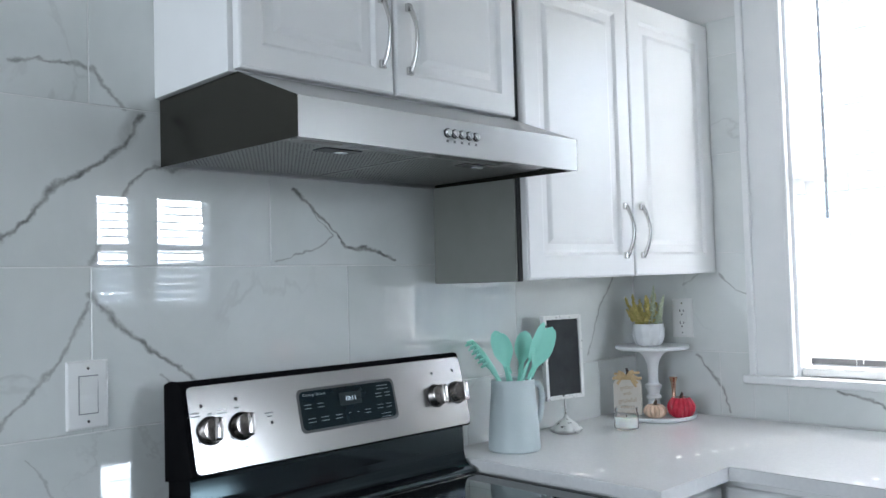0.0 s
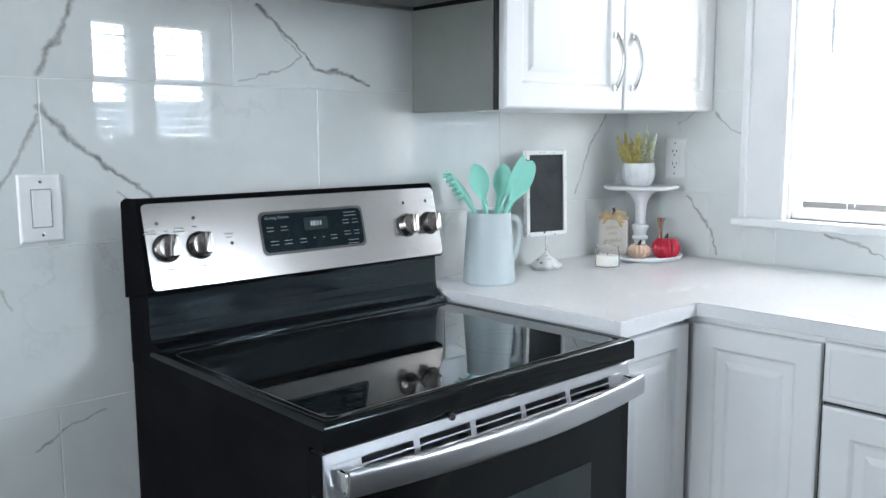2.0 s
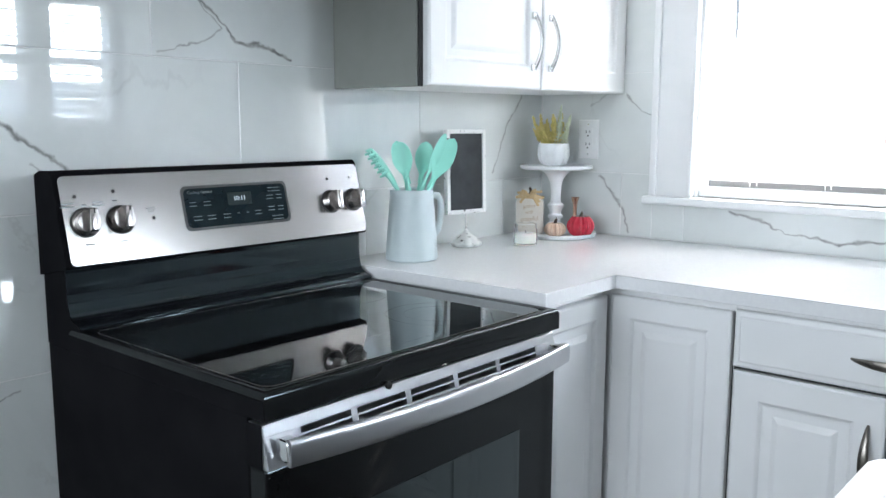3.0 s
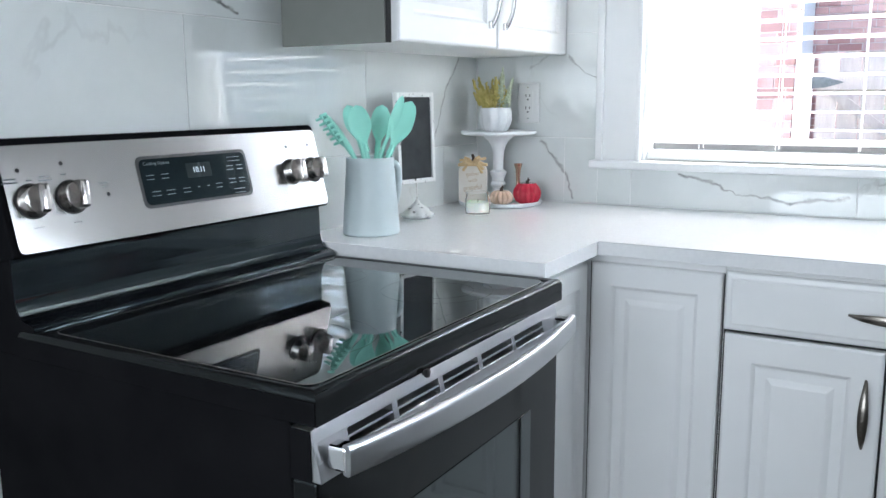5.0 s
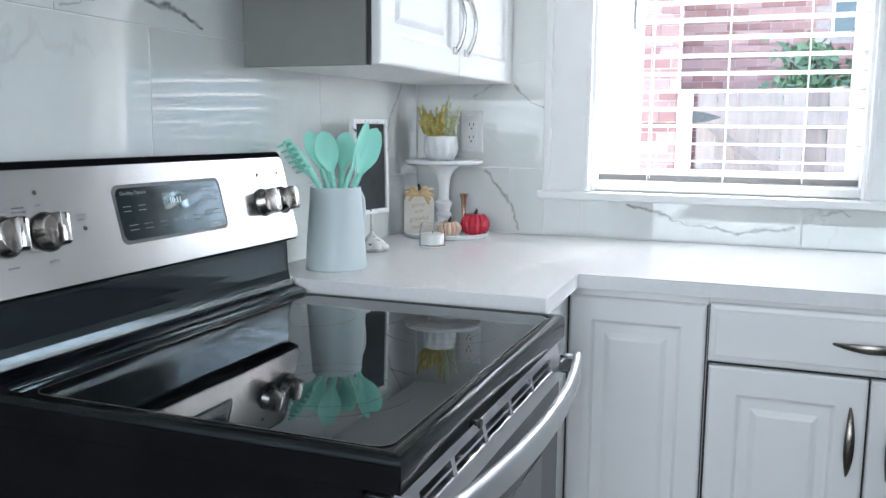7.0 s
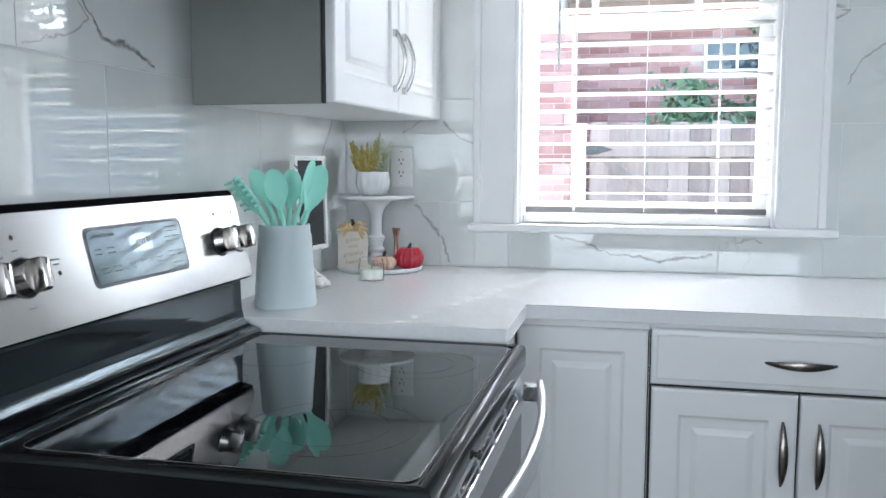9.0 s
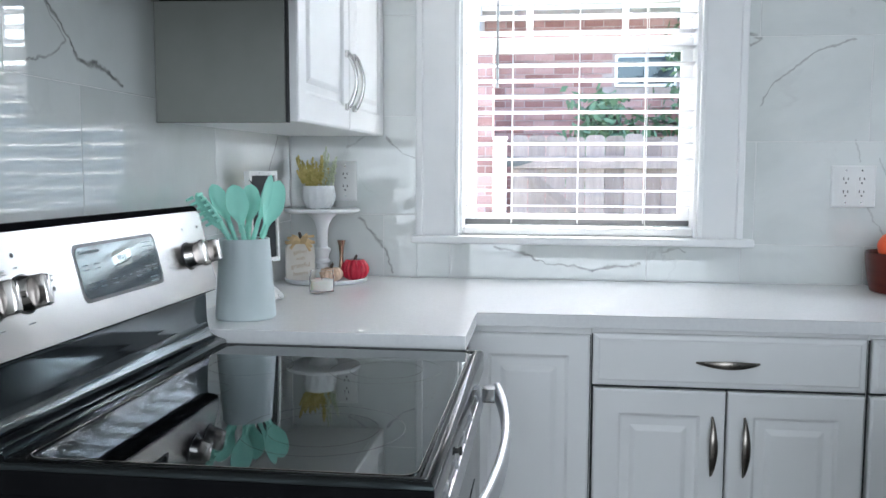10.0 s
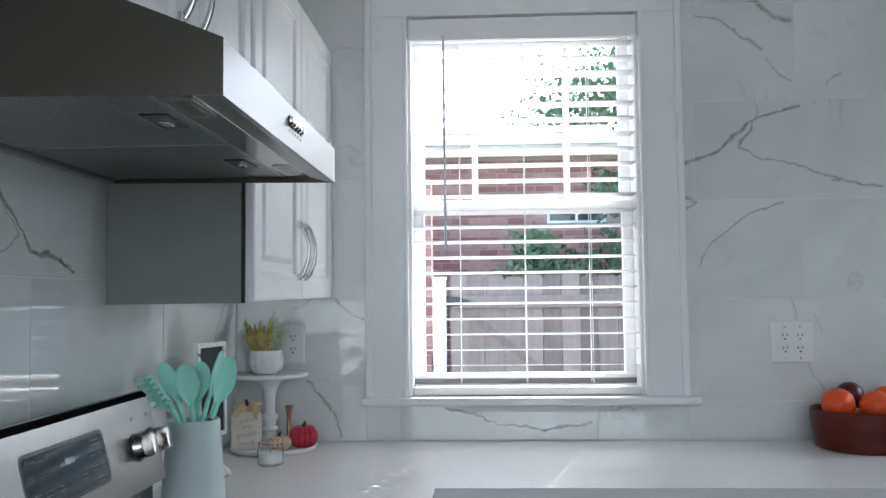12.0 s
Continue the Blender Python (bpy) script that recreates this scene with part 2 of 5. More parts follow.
ENAMEL_RISER = varied("black_enamel_riser", (0.005, 0.006, 0.0075), (0.007, 0.008, 0.010), 6, 0.06, 0.09, IOR=1.6, Specular_IOR_Level=0.34, Specular_Tint=(0.72, 0.95, 1.0, 1))
ENAMEL_SIDE = varied("black_enamel_side", (0.006, 0.006, 0.007), (0.010, 0.010, 0.011), 8, 0.5, 0.58, bump=0.03, bump_scale=150, Specular_IOR_Level=0.0)
BLACK_GLASS = varied("black_ceramic_glass", (0.005, 0.0055, 0.006), (0.007, 0.0075, 0.008), 8, 0.015, 0.03, IOR=1.70, Specular_Tint=(0.76, 0.97, 1.0, 1))
DISPLAY = varied("display_glass", (0.003, 0.007, 0.010), (0.005, 0.010, 0.013), 6, 0.07, 0.10, IOR=1.42, Specular_IOR_Level=0.40, Specular_Tint=(0.70, 0.92, 1.0, 1))
PRINT_GREY = material("printed_grey", (0.09, 0.092, 0.095), 0.05, IOR=1.7)
PERFORATION = material("perforation_shadow", (0.05, 0.05, 0.05), 0.6)
PRINT_DARK = material("printed_dark", (0.12, 0.12, 0.12), 0.5)
PRINT_LIGHT = material("printed_light", (0.12, 0.145, 0.15), 0.5)
LED = material("clock_led", (0.3, 0.36, 0.4), 0.5, Emission_Color=(0.75, 0.9, 1.0, 1), Emission_Strength=0.05)
BLACK_PLASTIC = varied("black_plastic", (0.012, 0.012, 0.012), (0.02, 0.02, 0.02), 20, 0.35)
WHITE_PLASTIC = varied("white_plastic", (0.80, 0.80, 0.79), (0.84, 0.84, 0.83), 12, 0.28, 0.34)
PLASTIC_SHADE = material("rocker_outline_shade", (0.30, 0.31, 0.32), 0.6)
PLASTIC_SLOT = material("slot_dark", (0.02, 0.02, 0.02), 0.7)
BLIND_WHITE = varied("blind_slat_white", (0.80, 0.80, 0.80), (0.85, 0.85, 0.85), 8, 0.4, 0.5)


def let_light_through(m, share, color):
    """Thin vinyl that glows softly with the daylight behind it."""
    tree = m.node_tree
    thin = tree.nodes.new("ShaderNodeBsdfTranslucent")
    thin.inputs["Color"].default_value = (*color, 1)
    mixed = tree.nodes.new("ShaderNodeMixShader")
    mixed.inputs[0].default_value = share
    tree.links.new(tree.nodes["Principled BSDF"].outputs[0], mixed.inputs[1])
    tree.links.new(thin.outputs[0], mixed.inputs[2])
    tree.links.new(mixed.outputs[0], tree.nodes["Material Output"].inputs["Surface"])
    return m


BLIND_SLAT = let_light_through(varied("blind_slat_vinyl", (0.80, 0.80, 0.81), (0.85, 0.85, 0.86), 8, 0.4, 0.5), 0.34, (0.86, 0.86, 0.88))
CORD = material("blind_cord", (0.82, 0.82, 0.80), 0.8)
WAND = material("clear_grey_wand", (0.45, 0.46, 0.47), 0.15)
VINYL = varied("window_vinyl", (0.76, 0.77, 0.77), (0.82, 0.82, 0.82), 6, 0.3, 0.4)
GLASS = material("window_glass", (0.99, 0.99, 0.99), 0.0, Transmission_Weight=1.0, IOR=1.02)
JAR_GLASS = material("jar_glass", (1.0, 1.0, 0.995), 0.01, Transmission_Weight=1.0, IOR=1.05)
CERAMIC_GREY = varied("pale_blue_grey_ceramic", (0.50, 0.575, 0.585), (0.56, 0.63, 0.64), 5, 0.42, 0.5, bump=0.05, bump_scale=120)
MINT = varied("mint_silicone", (0.33, 0.76, 0.63), (0.37, 0.80, 0.67), 9, 0.42, 0.5)
WOOD_RED = varied("reddish_wood", (0.20, 0.075, 0.05), (0.30, 0.12, 0.08), 30, 0.5, stretch=(4, 4, 0.5))
CHALK = varied("chalkboard_black", (0.022, 0.024, 0.027), (0.045, 0.048, 0.052), 14, 0.75, 0.85)


def distressed(name, white, dark, scale, cut):
    m = material(name, white, 0.55)
    n = Nodes(m.node_tree)
    co = n.add("TexCoord").outputs["Object"]
    f = n.noise(co, scale, 5, 0.65)[0]
    n.link(n.ramp(f, cut, cut + 0.03, white, dark), m.node_tree.nodes["Principled BSDF"].inputs["Base Color"])
    bp = n.add("Bump", None)
    bp.inputs["Strength"].default_value = 0.3
    bp.inputs["Distance"].default_value = 0.001
    n.link(f, bp.inputs["Height"])
    n.link(bp.outputs[0], m.node_tree.nodes["Principled BSDF"].inputs["Normal"])
    return m


WHITE_CHIPPED = distressed("white_chipped_paint", (0.80, 0.80, 0.78), (0.06, 0.055, 0.05), 55, 0.60)
WHITE_CERAMIC = varied("white_ceramic", (0.78, 0.79, 0.80), (0.83, 0.84, 0.85), 7, 0.22, 0.3)
WHITE_TRAY = varied("white_tray", (0.76, 0.77, 0.78), (0.82, 0.82, 0.83), 7, 0.35, 0.42)
HEATHER = varied("yellow_green_heather", (0.42, 0.36, 0.08), (0.70, 0.58, 0.24), 60, 0.7)
SAGE = varied("pale_sage_sprig", (0.46, 0.52, 0.36), (0.66, 0.70, 0.54), 60, 0.7)
SOIL = material("moss", (0.10, 0.09, 0.04), 0.9)
CREAM_WOOD = varied("cream_painted_wood", (0.66, 0.60, 0.53), (0.76, 0.71, 0.65), 12, 0.6, bump=0.1)
BROWN_INK = material("brown_lettering", (0.52, 0.39, 0.27), 0.7)
RAFFIA = varied("raffia", (0.50, 0.34, 0.17), (0.70, 0.52, 0.30), 40, 0.75)
DARK_STEM = varied("dark_stem", (0.03, 0.02, 0.015), (0.08, 0.05, 0.03), 40, 0.6)
PUMPKIN_CREAM = varied("cream_pumpkin_glaze", (0.72, 0.48, 0.34), (0.84, 0.66, 0.53), 20, 0.14)
PUMPKIN_RED = varied("red_pumpkin_glaze", (0.42, 0.008, 0.028), (0.62, 0.04, 0.075), 25, 0.10)
COPPER = material("copper", (0.46, 0.29, 0.21), 0.25, 1.0)
WAX = material("cream_wax", (0.88, 0.86, 0.80), 0.5, Subsurface_Weight=0.2)
TERRACOTTA = varied("red_brown_wood_bowl", (0.065, 0.011, 0.008), (0.115, 0.020, 0.012), 9, 0.35, 0.45, bump=0.06, stretch=(1, 1, 4), Specular_IOR_Level=0.25)
ORANGE = varied("orange_peel", (0.70, 0.066, 0.008), (0.80, 0.105, 0.015), 14, 0.42, bump=0.35, bump_scale=220)
PLUM = varied("dark_plum_skin", (0.05, 0.008, 0.01), (0.10, 0.015, 0.018), 14, 0.3)
BRICK = varied("red_brick", (0.27, 0.135, 0.122), (0.43, 0.265, 0.245), 7, 0.9, bump=0.5, bump_scale=60, random_mix=0.6)
MORTAR = varied("mortar", (0.36, 0.295, 0.28), (0.43, 0.36, 0.34), 30, 0.95, bump=0.4)
FENCE_WOOD = varied("weathered_fence_wood", (0.16, 0.122, 0.112), (0.28, 0.225, 0.208), 4, 0.85, bump=0.4, bump_scale=60, stretch=(8, 8, 0.7), random_mix=0.45)
IRON = varied("dark_iron", (0.03, 0.03, 0.032), (0.07, 0.07, 0.07), 30, 0.6)
ROOFING = varied("dark_roof_shingles", (0.025, 0.026, 0.030), (0.055, 0.055, 0.06), 15, 0.9, bump=0.5)
SIDING = varied("pale_siding", (0.62, 0.58, 0.57), (0.70, 0.67, 0.66), 5, 0.7)
BLUE_FENCE = varied("blue_grey_fence_paint", (0.15, 0.18, 0.20), (0.21, 0.24, 0.26), 4, 0.7, bump=0.3, stretch=(8, 8, 0.7), random_mix=0.4)
WHITE_OUT = varied("white_exterior_paint", (0.74, 0.74, 0.73), (0.82, 0.82, 0.81), 5, 0.6)
DARK_PANE = material("dark_window_pane", (0.03, 0.04, 0.05), 0.04)
LEAF = varied("leaf_green", (0.075, 0.125, 0.06), (0.12, 0.20, 0.11), 9, 0.6, random_mix=0.3)
BARK = varied("bark", (0.07, 0.055, 0.045), (0.15, 0.12, 0.10), 12, 0.9, bump=0.5)
GRASS = varied("lawn", (0.05, 0.08, 0.025), (0.11, 0.14, 0.05), 2.5, 0.9, bump=0.5)


# ---- mesh helpers ----
def link(name, bm, mat, smooth=False):
    me = bpy.data.meshes.new(name)
    bmesh.ops.recalc_face_normals(bm, faces=bm.faces)
    bm.to_mesh(me)
    bm.free()
    if mat:
        me.materials.append(mat)
    if smooth:
        for p in me.polygons:
            p.use_smooth = True
        me.set_sharp_from_angle(angle=radians(38))
    return new(name, me)


def part(name, bm, mat, parent, label="", smooth=False):
    ob = link(name, bm, mat, smooth)
    ob.parent = parent
    ob.matrix_parent_inverse = Matrix.Identity(4)
    if label:
        ob["label"] = label
    return ob


def thing(name, label, category, group="", kind=""):
    return tagged(new(name), label, category, group, kind)


def whole(name, bm, mat, label, category="", kind="", smooth=False, group=""):
    return tagged(link(name, bm, mat, smooth), label, category, group, kind)


def box(x0, x1, y0, y1, z0, z1, bevel=0.0, seg=2, bm=None):
    b = bmesh.new()
    bmesh.ops.create_cube(b, size=1, matrix=Matrix.Translation(((x0 + x1) / 2, (y0 + y1) / 2, (z0 + z1) / 2)) @ Matrix.Diagonal((x1 - x0, y1 - y0, z1 - z0, 1)))
    if bevel:
        bmesh.ops.bevel(b, geom=list(b.edges), offset=bevel, segments=seg, profile=0.5, affect="EDGES")
    return join(bm, b)


def join(bm, b):
    if bm is None:
        return b
    me = bpy.data.meshes.new("tmp")
    b.to_mesh(me)
    b.free()
    bm.from_mesh(me)
    bpy.data.meshes.remove(me)
    return bm


def moved(b, m):
    bmesh.ops.transform(b, matrix=m, verts=b.verts)
    return b


def lathe(profile, segs=40, center=(0, 0, 0), bm=None, flute=None):
    """Turn (radius, height) pairs round z; flute(angle, height) scales the radius."""
    b = bmesh.new()
    rings = []
    for r, z in profile:
        ring = []
        for i in range(segs):
            a = 2 * math.pi * i / segs
            k = flute(a, z) if flute else 1.0
            ring.append(b.verts.new((center[0] + r * k * math.cos(a), center[1] + r * k * math.sin(a), center[2] + z)))
        rings.append(ring)
    for lo, hi in zip(rings, rings[1:]):
        for i in range(segs):
            b.faces.new((lo[i], lo[(i + 1) % segs], hi[(i + 1) % segs], hi[i]))
    for ring in (rings[0], rings[-1]):
        b.faces.new(ring)
    return join(bm, b)


def sweep(path, size, segs=12, bm=None, up=(0, 0, 1), square=1.0):
    """A tube along path; size(s) gives the half sizes (sideways, upward) at s from 0 to 1; square under 1 flattens its sides."""
    def curve(c):
        return math.copysign(abs(c) ** square, c)
    b = bmesh.new()
    pts = [Vector(p) for p in path]
    rings = []
    for k, p in enumerate(pts):
        t = (pts[min(k + 1, len(pts) - 1)] - pts[max(k - 1, 0)]).normalized()
        side = t.cross(Vector(up))
        side = side.normalized() if side.length > 1e-4 else Vector((1, 0, 0))
        vert = side.cross(t).normalized()
        w, h = size(k / (len(pts) - 1)) if callable(size) else (size, size)
        rings.append([b.verts.new(p + side * w * curve(math.cos(2 * math.pi * i / segs)) + vert * h * curve(math.sin(2 * math.pi * i / segs))) for i in range(segs)])
    for lo, hi in zip(rings, rings[1:]):
        for i in range(segs):
            b.faces.new((lo[i], lo[(i + 1) % segs], hi[(i + 1) % segs], hi[i]))
    b.faces.new(rings[0])
    b.faces.new(rings[-1])
    return join(bm, b)


def prism(outline, axis, a, c, bevel=0.0, bm=None):
    """Push a 2D outline along an axis from a to c. axis 1: outline is (x, z); axis 0: (y, z); axis 2: (x, y)."""
    b = bmesh.new()

    def at(p, s):
        return {0: (s, p[0], p[1]), 1: (p[0], s, p[1]), 2: (p[0], p[1], s)}[axis]
    lo = [b.verts.new(at(p, a)) for p in outline]
    hi = [b.verts.new(at(p, c)) for p in outline]
    n = len(outline)
    for i in range(n):
        b.faces.new((lo[i], lo[(i + 1) % n], hi[(i + 1) % n], hi[i]))
    b.faces.new(lo)
    b.faces.new(hi)
    if bevel:
        bmesh.ops.bevel(b, geom=list(b.edges), offset=bevel, segments=2, profile=0.5, affect="EDGES")
    return join(bm, b)


def facing_x(x, y, z):
    """Local (u right, v up, d out) to world, for a front that looks along +x: u runs along +y."""
    return Matrix(((0, 0, 1, x), (1, 0, 0, y), (0, 1, 0, z), (0, 0, 0, 1)))


def facing_south(x, y, z):
    """For a front that looks along -y: u runs along +x."""
    return Matrix(((1, 0, 0, x), (0, 0, -1, y), (0, 1, 0, z), (0, 0, 0, 1)))


def facing_west(x, y, z):
    """For a front that looks along -x: u runs along -y."""
    return Matrix(((0, 0, -1, x), (-1, 0, 0, y), (0, 1, 0, z), (0, 0, 0, 1)))


def nested(w, h, rings):
    """A board of stepped rectangles: rings of (inset, depth), from the back rim to the middle."""
    b = bmesh.new()
    loops = []
    for i, d in rings:
        loops.append([b.verts.new(p) for p in ((i, i, d), (w - i, i, d), (w - i, h - i, d), (i, h - i, d))])
    for lo, hi in zip(loops, loops[1:]):
        for k in range(4):
            b.faces.new((lo[k], lo[(k + 1) % 4], hi[(k + 1) % 4], hi[k]))
    b.faces.new(loops[0])
    b.faces.new(loops[-1])
    return b


def raised_panel(w, h, rail=0.063):
    g = min(0.036, w * 0.16)
    return nested(w, h, [(0, 0), (0, 0.015), (0.002, 0.018), (0.006, 0.020), (rail - 0.004, 0.020), (rail, 0.017), (rail + 0.004, 0.0125),
                         (rail + 0.010, 0.0115), (rail + g - 0.010, 0.0115), (rail + g, 0.0165), (rail + g + 0.004, 0.0178)])


def slab_front(w, h):
    return nested(w, h, [(0, 0), (0, 0.013), (0.003, 0.016), (0.012, 0.0175), (0.016, 0.020), (0.02, 0.020)])


def curved_ring(cx, cy, z, r, w=0.0009, segs=64):
    b = bmesh.new()
    inner = [b.verts.new((cx + (r - w) * math.cos(2 * math.pi * i / segs), cy + (r - w) * math.sin(2 * math.pi * i / segs), z)) for i in range(segs)]
    outer = [b.verts.new((cx + r * math.cos(2 * math.pi * i / segs), cy + r * math.sin(2 * math.pi * i / segs), z)) for i in range(segs)]
    for i in range(segs):
        b.faces.new((inner[i], inner[(i + 1) % segs], outer[(i + 1) % segs], outer[i]))
    return b


def rounded(w, h, r, segs=5):
    """Outline of a rounded rectangle round the origin."""
    pts = []
    for sx, sy, a0 in ((1, 1, 0), (-1, 1, 90), (-1, -1, 180), (1, -1, 270)):
        for i in range(segs + 1):
            a = radians(a0 + 90 * i / segs)
            pts.append((sx * (w / 2 - r) + r * math.cos(a), sy * (h / 2 - r) + r * math.sin(a)))
    return pts


def text_mesh(name, body, size, mat, parent, m):
    cu = bpy.data.curves.new(name, "FONT")
    cu.body, cu.size, cu.align_x, cu.align_y, cu.extrude = body, size, "CENTER", "CENTER", 0.0003
    tmp = bpy.data.objects.new("tmp", cu)
    me = bpy.data.meshes.new_from_object(tmp)
    bpy.data.objects.remove(tmp)
    me.transform(m)
    me.materials.append(mat)
    ob = new(name, me)
    ob.parent = parent
    return ob


# ---- structure ----
CEIL, EAST, SOUTH = 2.46, 2.75, -5.0
WX0, WX1, WZ0, WZ1 = 0.558, 1.297, 1.050, 2.274      # kitchen window opening
EAST_WINDOWS = [(-0.75, -0.50), (-0.42, -0.05)]
EZ0, EZ1 = 1.28, 1.92

floor = whole("floor", box(-0.2, EAST + 0.2, SOUTH - 0.2, 0.2, -0.12, 0.0), None, "brown wooden plank floor", kind="structure")
for i in range(19):
    x0 = i * 0.146
    for j, y0 in enumerate((-5.0, -3.4 + 0.5 * (i % 3), -1.5 + 0.3 * (i % 2))):
        y1 = (-3.4 + 0.5 * (i % 3), -1.5 + 0.3 * (i % 2), 0.0)[j]
        part("floor_board", box(x0 + 0.001, min(x0 + 0.145, EAST), y0 + 0.001, y1 - 0.001, 0.0, 0.008), FLOOR_WOOD, floor)
floor.data.materials.append(GAP_SHADE)
whole("ceiling", box(-0.2, EAST + 0.2, SOUTH - 0.2, 0.2, CEIL, CEIL + 0.12), CEILING_PAINT, "white painted ceiling", kind="structure")
wall_west = whole("wall_west", box(-0.2, -0.0014, SOUTH, 0.0, 0.0, CEIL), GROUT, "wall faced with large polished marble-look tiles", kind="structure")
b = box(-0.2, WX0, 0.0014, 0.15, 0, CEIL)
box(WX1, EAST + 0.2, 0.0014, 0.15, 0, CEIL, bm=b)
box(WX0, WX1, 0.0014, 0.15, 0, WZ0 - 0.022, bm=b)
box(WX0, WX1, 0.0014, 0.15, WZ1 + 0.03, CEIL, bm=b)
wall_north = whole("wall_north", b, GROUT, "window wall faced with marble-look tiles", kind="structure")
part("painted_strip", box(0.0, 0.42, -0.002, 0.007, 2.181, CEIL), PAINT_WALL, wall_north, "pale grey painted wall above the tiles")
b = box(EAST, EAST + 0.15, SOUTH, EAST_WINDOWS[0][0], 0, CEIL)
box(EAST, EAST + 0.15, EAST_WINDOWS[0][1], EAST_WINDOWS[1][0], EZ0, EZ1, bm=b)
box(EAST, EAST + 0.15, EAST_WINDOWS[1][1], 0.007, 0, CEIL, bm=b)
box(EAST, EAST + 0.15, EAST_WINDOWS[0][0], EAST_WINDOWS[1][1], 0, EZ0, bm=b)
box(EAST, EAST + 0.15, EAST_WINDOWS[0][0], EAST_WINDOWS[1][1], EZ1, CEIL, bm=b)
whole("wall_east", b, ROOM_DARK, "dark-toned side wall with two small windows, outside the view", kind="structure")
whole("wall_south", box(-0.2, EAST + 0.2, SOUTH - 0.15, SOUTH, 0, CEIL), ROOM_DARK, "unseen back wall, toned dark to cut bounced light", kind="structure")

# ---- kitchen window ----
window = thing("window_1", "white double-hung kitchen window with wide casing", "window", kind="structure")
for x0, x1, flip in ((0.42, WX0, 0), (WX1, 1.432, 1)):
    b = box(x0, x1, -0.018, -0.001, 1.052, WZ1, 0.002)
    e0, e1 = (x0, x0 + 0.022) if not flip else (x1 - 0.022, x1)
    box(e0, e1, -0.030, -0.016, 1.052, 2.40, 0.004, bm=b)
    i0, i1 = (x1 - 0.014, x1) if not flip else (x0, x0 + 0.014)
    box(i0, i1, -0.024, -0.016, 1.052, WZ1, 0.003, bm=b)
    part("casing", b, TRIM_PAINT, window)
b = box(0.42, 1.432, -0.018, -0.001, WZ1 + 0.0, 2.40, 0.002)
box(0.42, 1.432, -0.030, -0.016, 2.378, 2.402, 0.004, bm=b)
part("head_casing", b, TRIM_PAINT, window)
part("window_sill", box(0.408, 1.463, -0.052, 0.10, 1.028, 1.0525, 0.006, 3), TRIM_PAINT, window)
for x0, x1 in ((WX0 - 0.001, WX0 + 0.010), (WX1 - 0.010, WX1 + 0.001)):
    part("jamb", box(x0, x1, 0.0, 0.149, WZ0, WZ1 + 0.02, 0.0015), TRIM_PAINT, window)
part("head_jamb", box(WX0, WX1, 0.0, 0.149, WZ1 + 0.004, WZ1 + 0.03), TRIM_PAINT, window)


def sash(name, x0, x1, y0, y1, z0, z1, gx0, gx1, gz0, gz1, parent):
    b = box(x0, gx0, y0, y1, z0, z1, 0.003)
    box(gx1, x1, y0, y1, z0, z1, 0.003, bm=b)
    box(gx0 - 0.002, gx1 + 0.002, y0, y1, z0, gz0, 0.003, bm=b)
    box(gx0 - 0.002, gx1 + 0.002, y0, y1, gz1, z1, 0.003, bm=b)
    s = part(name, b, VINYL, parent)
    g = part("pane", box(gx0 - 0.003, gx1 + 0.003, (y0 + y1) / 2 - 0.002, (y0 + y1) / 2 + 0.002, gz0 - 0.003, gz1 + 0.003), GLASS, s)
    g.visible_shadow = False
    return s


sash("lower_sash", WX0 + 0.010, WX1 - 0.010, 0.084, 0.112, 1.053, 1.682, 0.603, 1.252, 1.118, 1.638, window)
up = sash("upper_sash", WX0 + 0.010, WX1 - 0.010, 0.114, 0.142, 1.645, WZ1 + 0.004, 0.603, 1.252, 1.690, 2.225, window)
for x in (0.772, 1.078):
    part("muntin", box(x - 0.010, x + 0.010, 0.115, 0.125, 1.688, 2.227, 0.002), VINYL, up)
part("muntin", box(0.601, 1.254, 0.1155, 0.1245, 1.838, 1.858, 0.002), VINYL, up)

# Dark strip stands for the shaded band between bottom rail and lowest slat.
part("weather_seal", box(WX0 + 0.0102, WX1 - 0.0102, 0.0795, 0.0838, 1.084, 1.101), PRINT_DARK, window, "dark strip drawn for the shade along the sash")

# ---- kitchen window blind ----
blind = thing("window_blind", "white horizontal slat blind, lowered with slats open, inside the window", "blind")
b = box(0.5605, 1.2925, -0.014, -0.004, 2.194, 2.266, 0.003)
for x0 in (0.5605, 1.2865):
    box(x0, x0 + 0.006, -0.005, 0.058, 2.196, 2.264, bm=b)
part("valance", b, BLIND_WHITE, blind)
part("headrail", box(0.572, 1.284, 0.010, 0.060, 2.215, 2.262, 0.003), BLIND_WHITE, blind)
LADDERS = (0.722, 0.932, 1.141)
PITCH, SLATS = 0.0496, 22
b = None
cuts = [0.571] + [v for x in (LADDERS[0], LADDERS[2]) for v in (x - 0.0084, x + 0.0084)] + [1.285]
for y0, y1 in ((-0.0265, -0.0051), (0.0051, 0.0265)):
    b = box(0.571, 1.285, y0, y1, -0.0015, 0.0015, bm=b)
for x0, x1 in zip(cuts[0::2], cuts[1::2]):
    b = box(x0, x1, -0.0052, 0.0052, -0.0014, 0.0014, bm=b)
slat = part("slat", b, BLIND_SLAT, blind)
slat.location = (0, 0.040, 1.147)
slat.rotation_euler = (radians(-5.0), 0, 0)
for i in range(1, SLATS):
    s = slat.copy()
    scene.collection.objects.link(s)
    s.location = (0, 0.040, 1.147 + PITCH * i)
    s.rotation_euler = (radians(-5.0 + random.uniform(-0.35, 0.35)), radians(random.uniform(-0.05, 0.05)), 0)
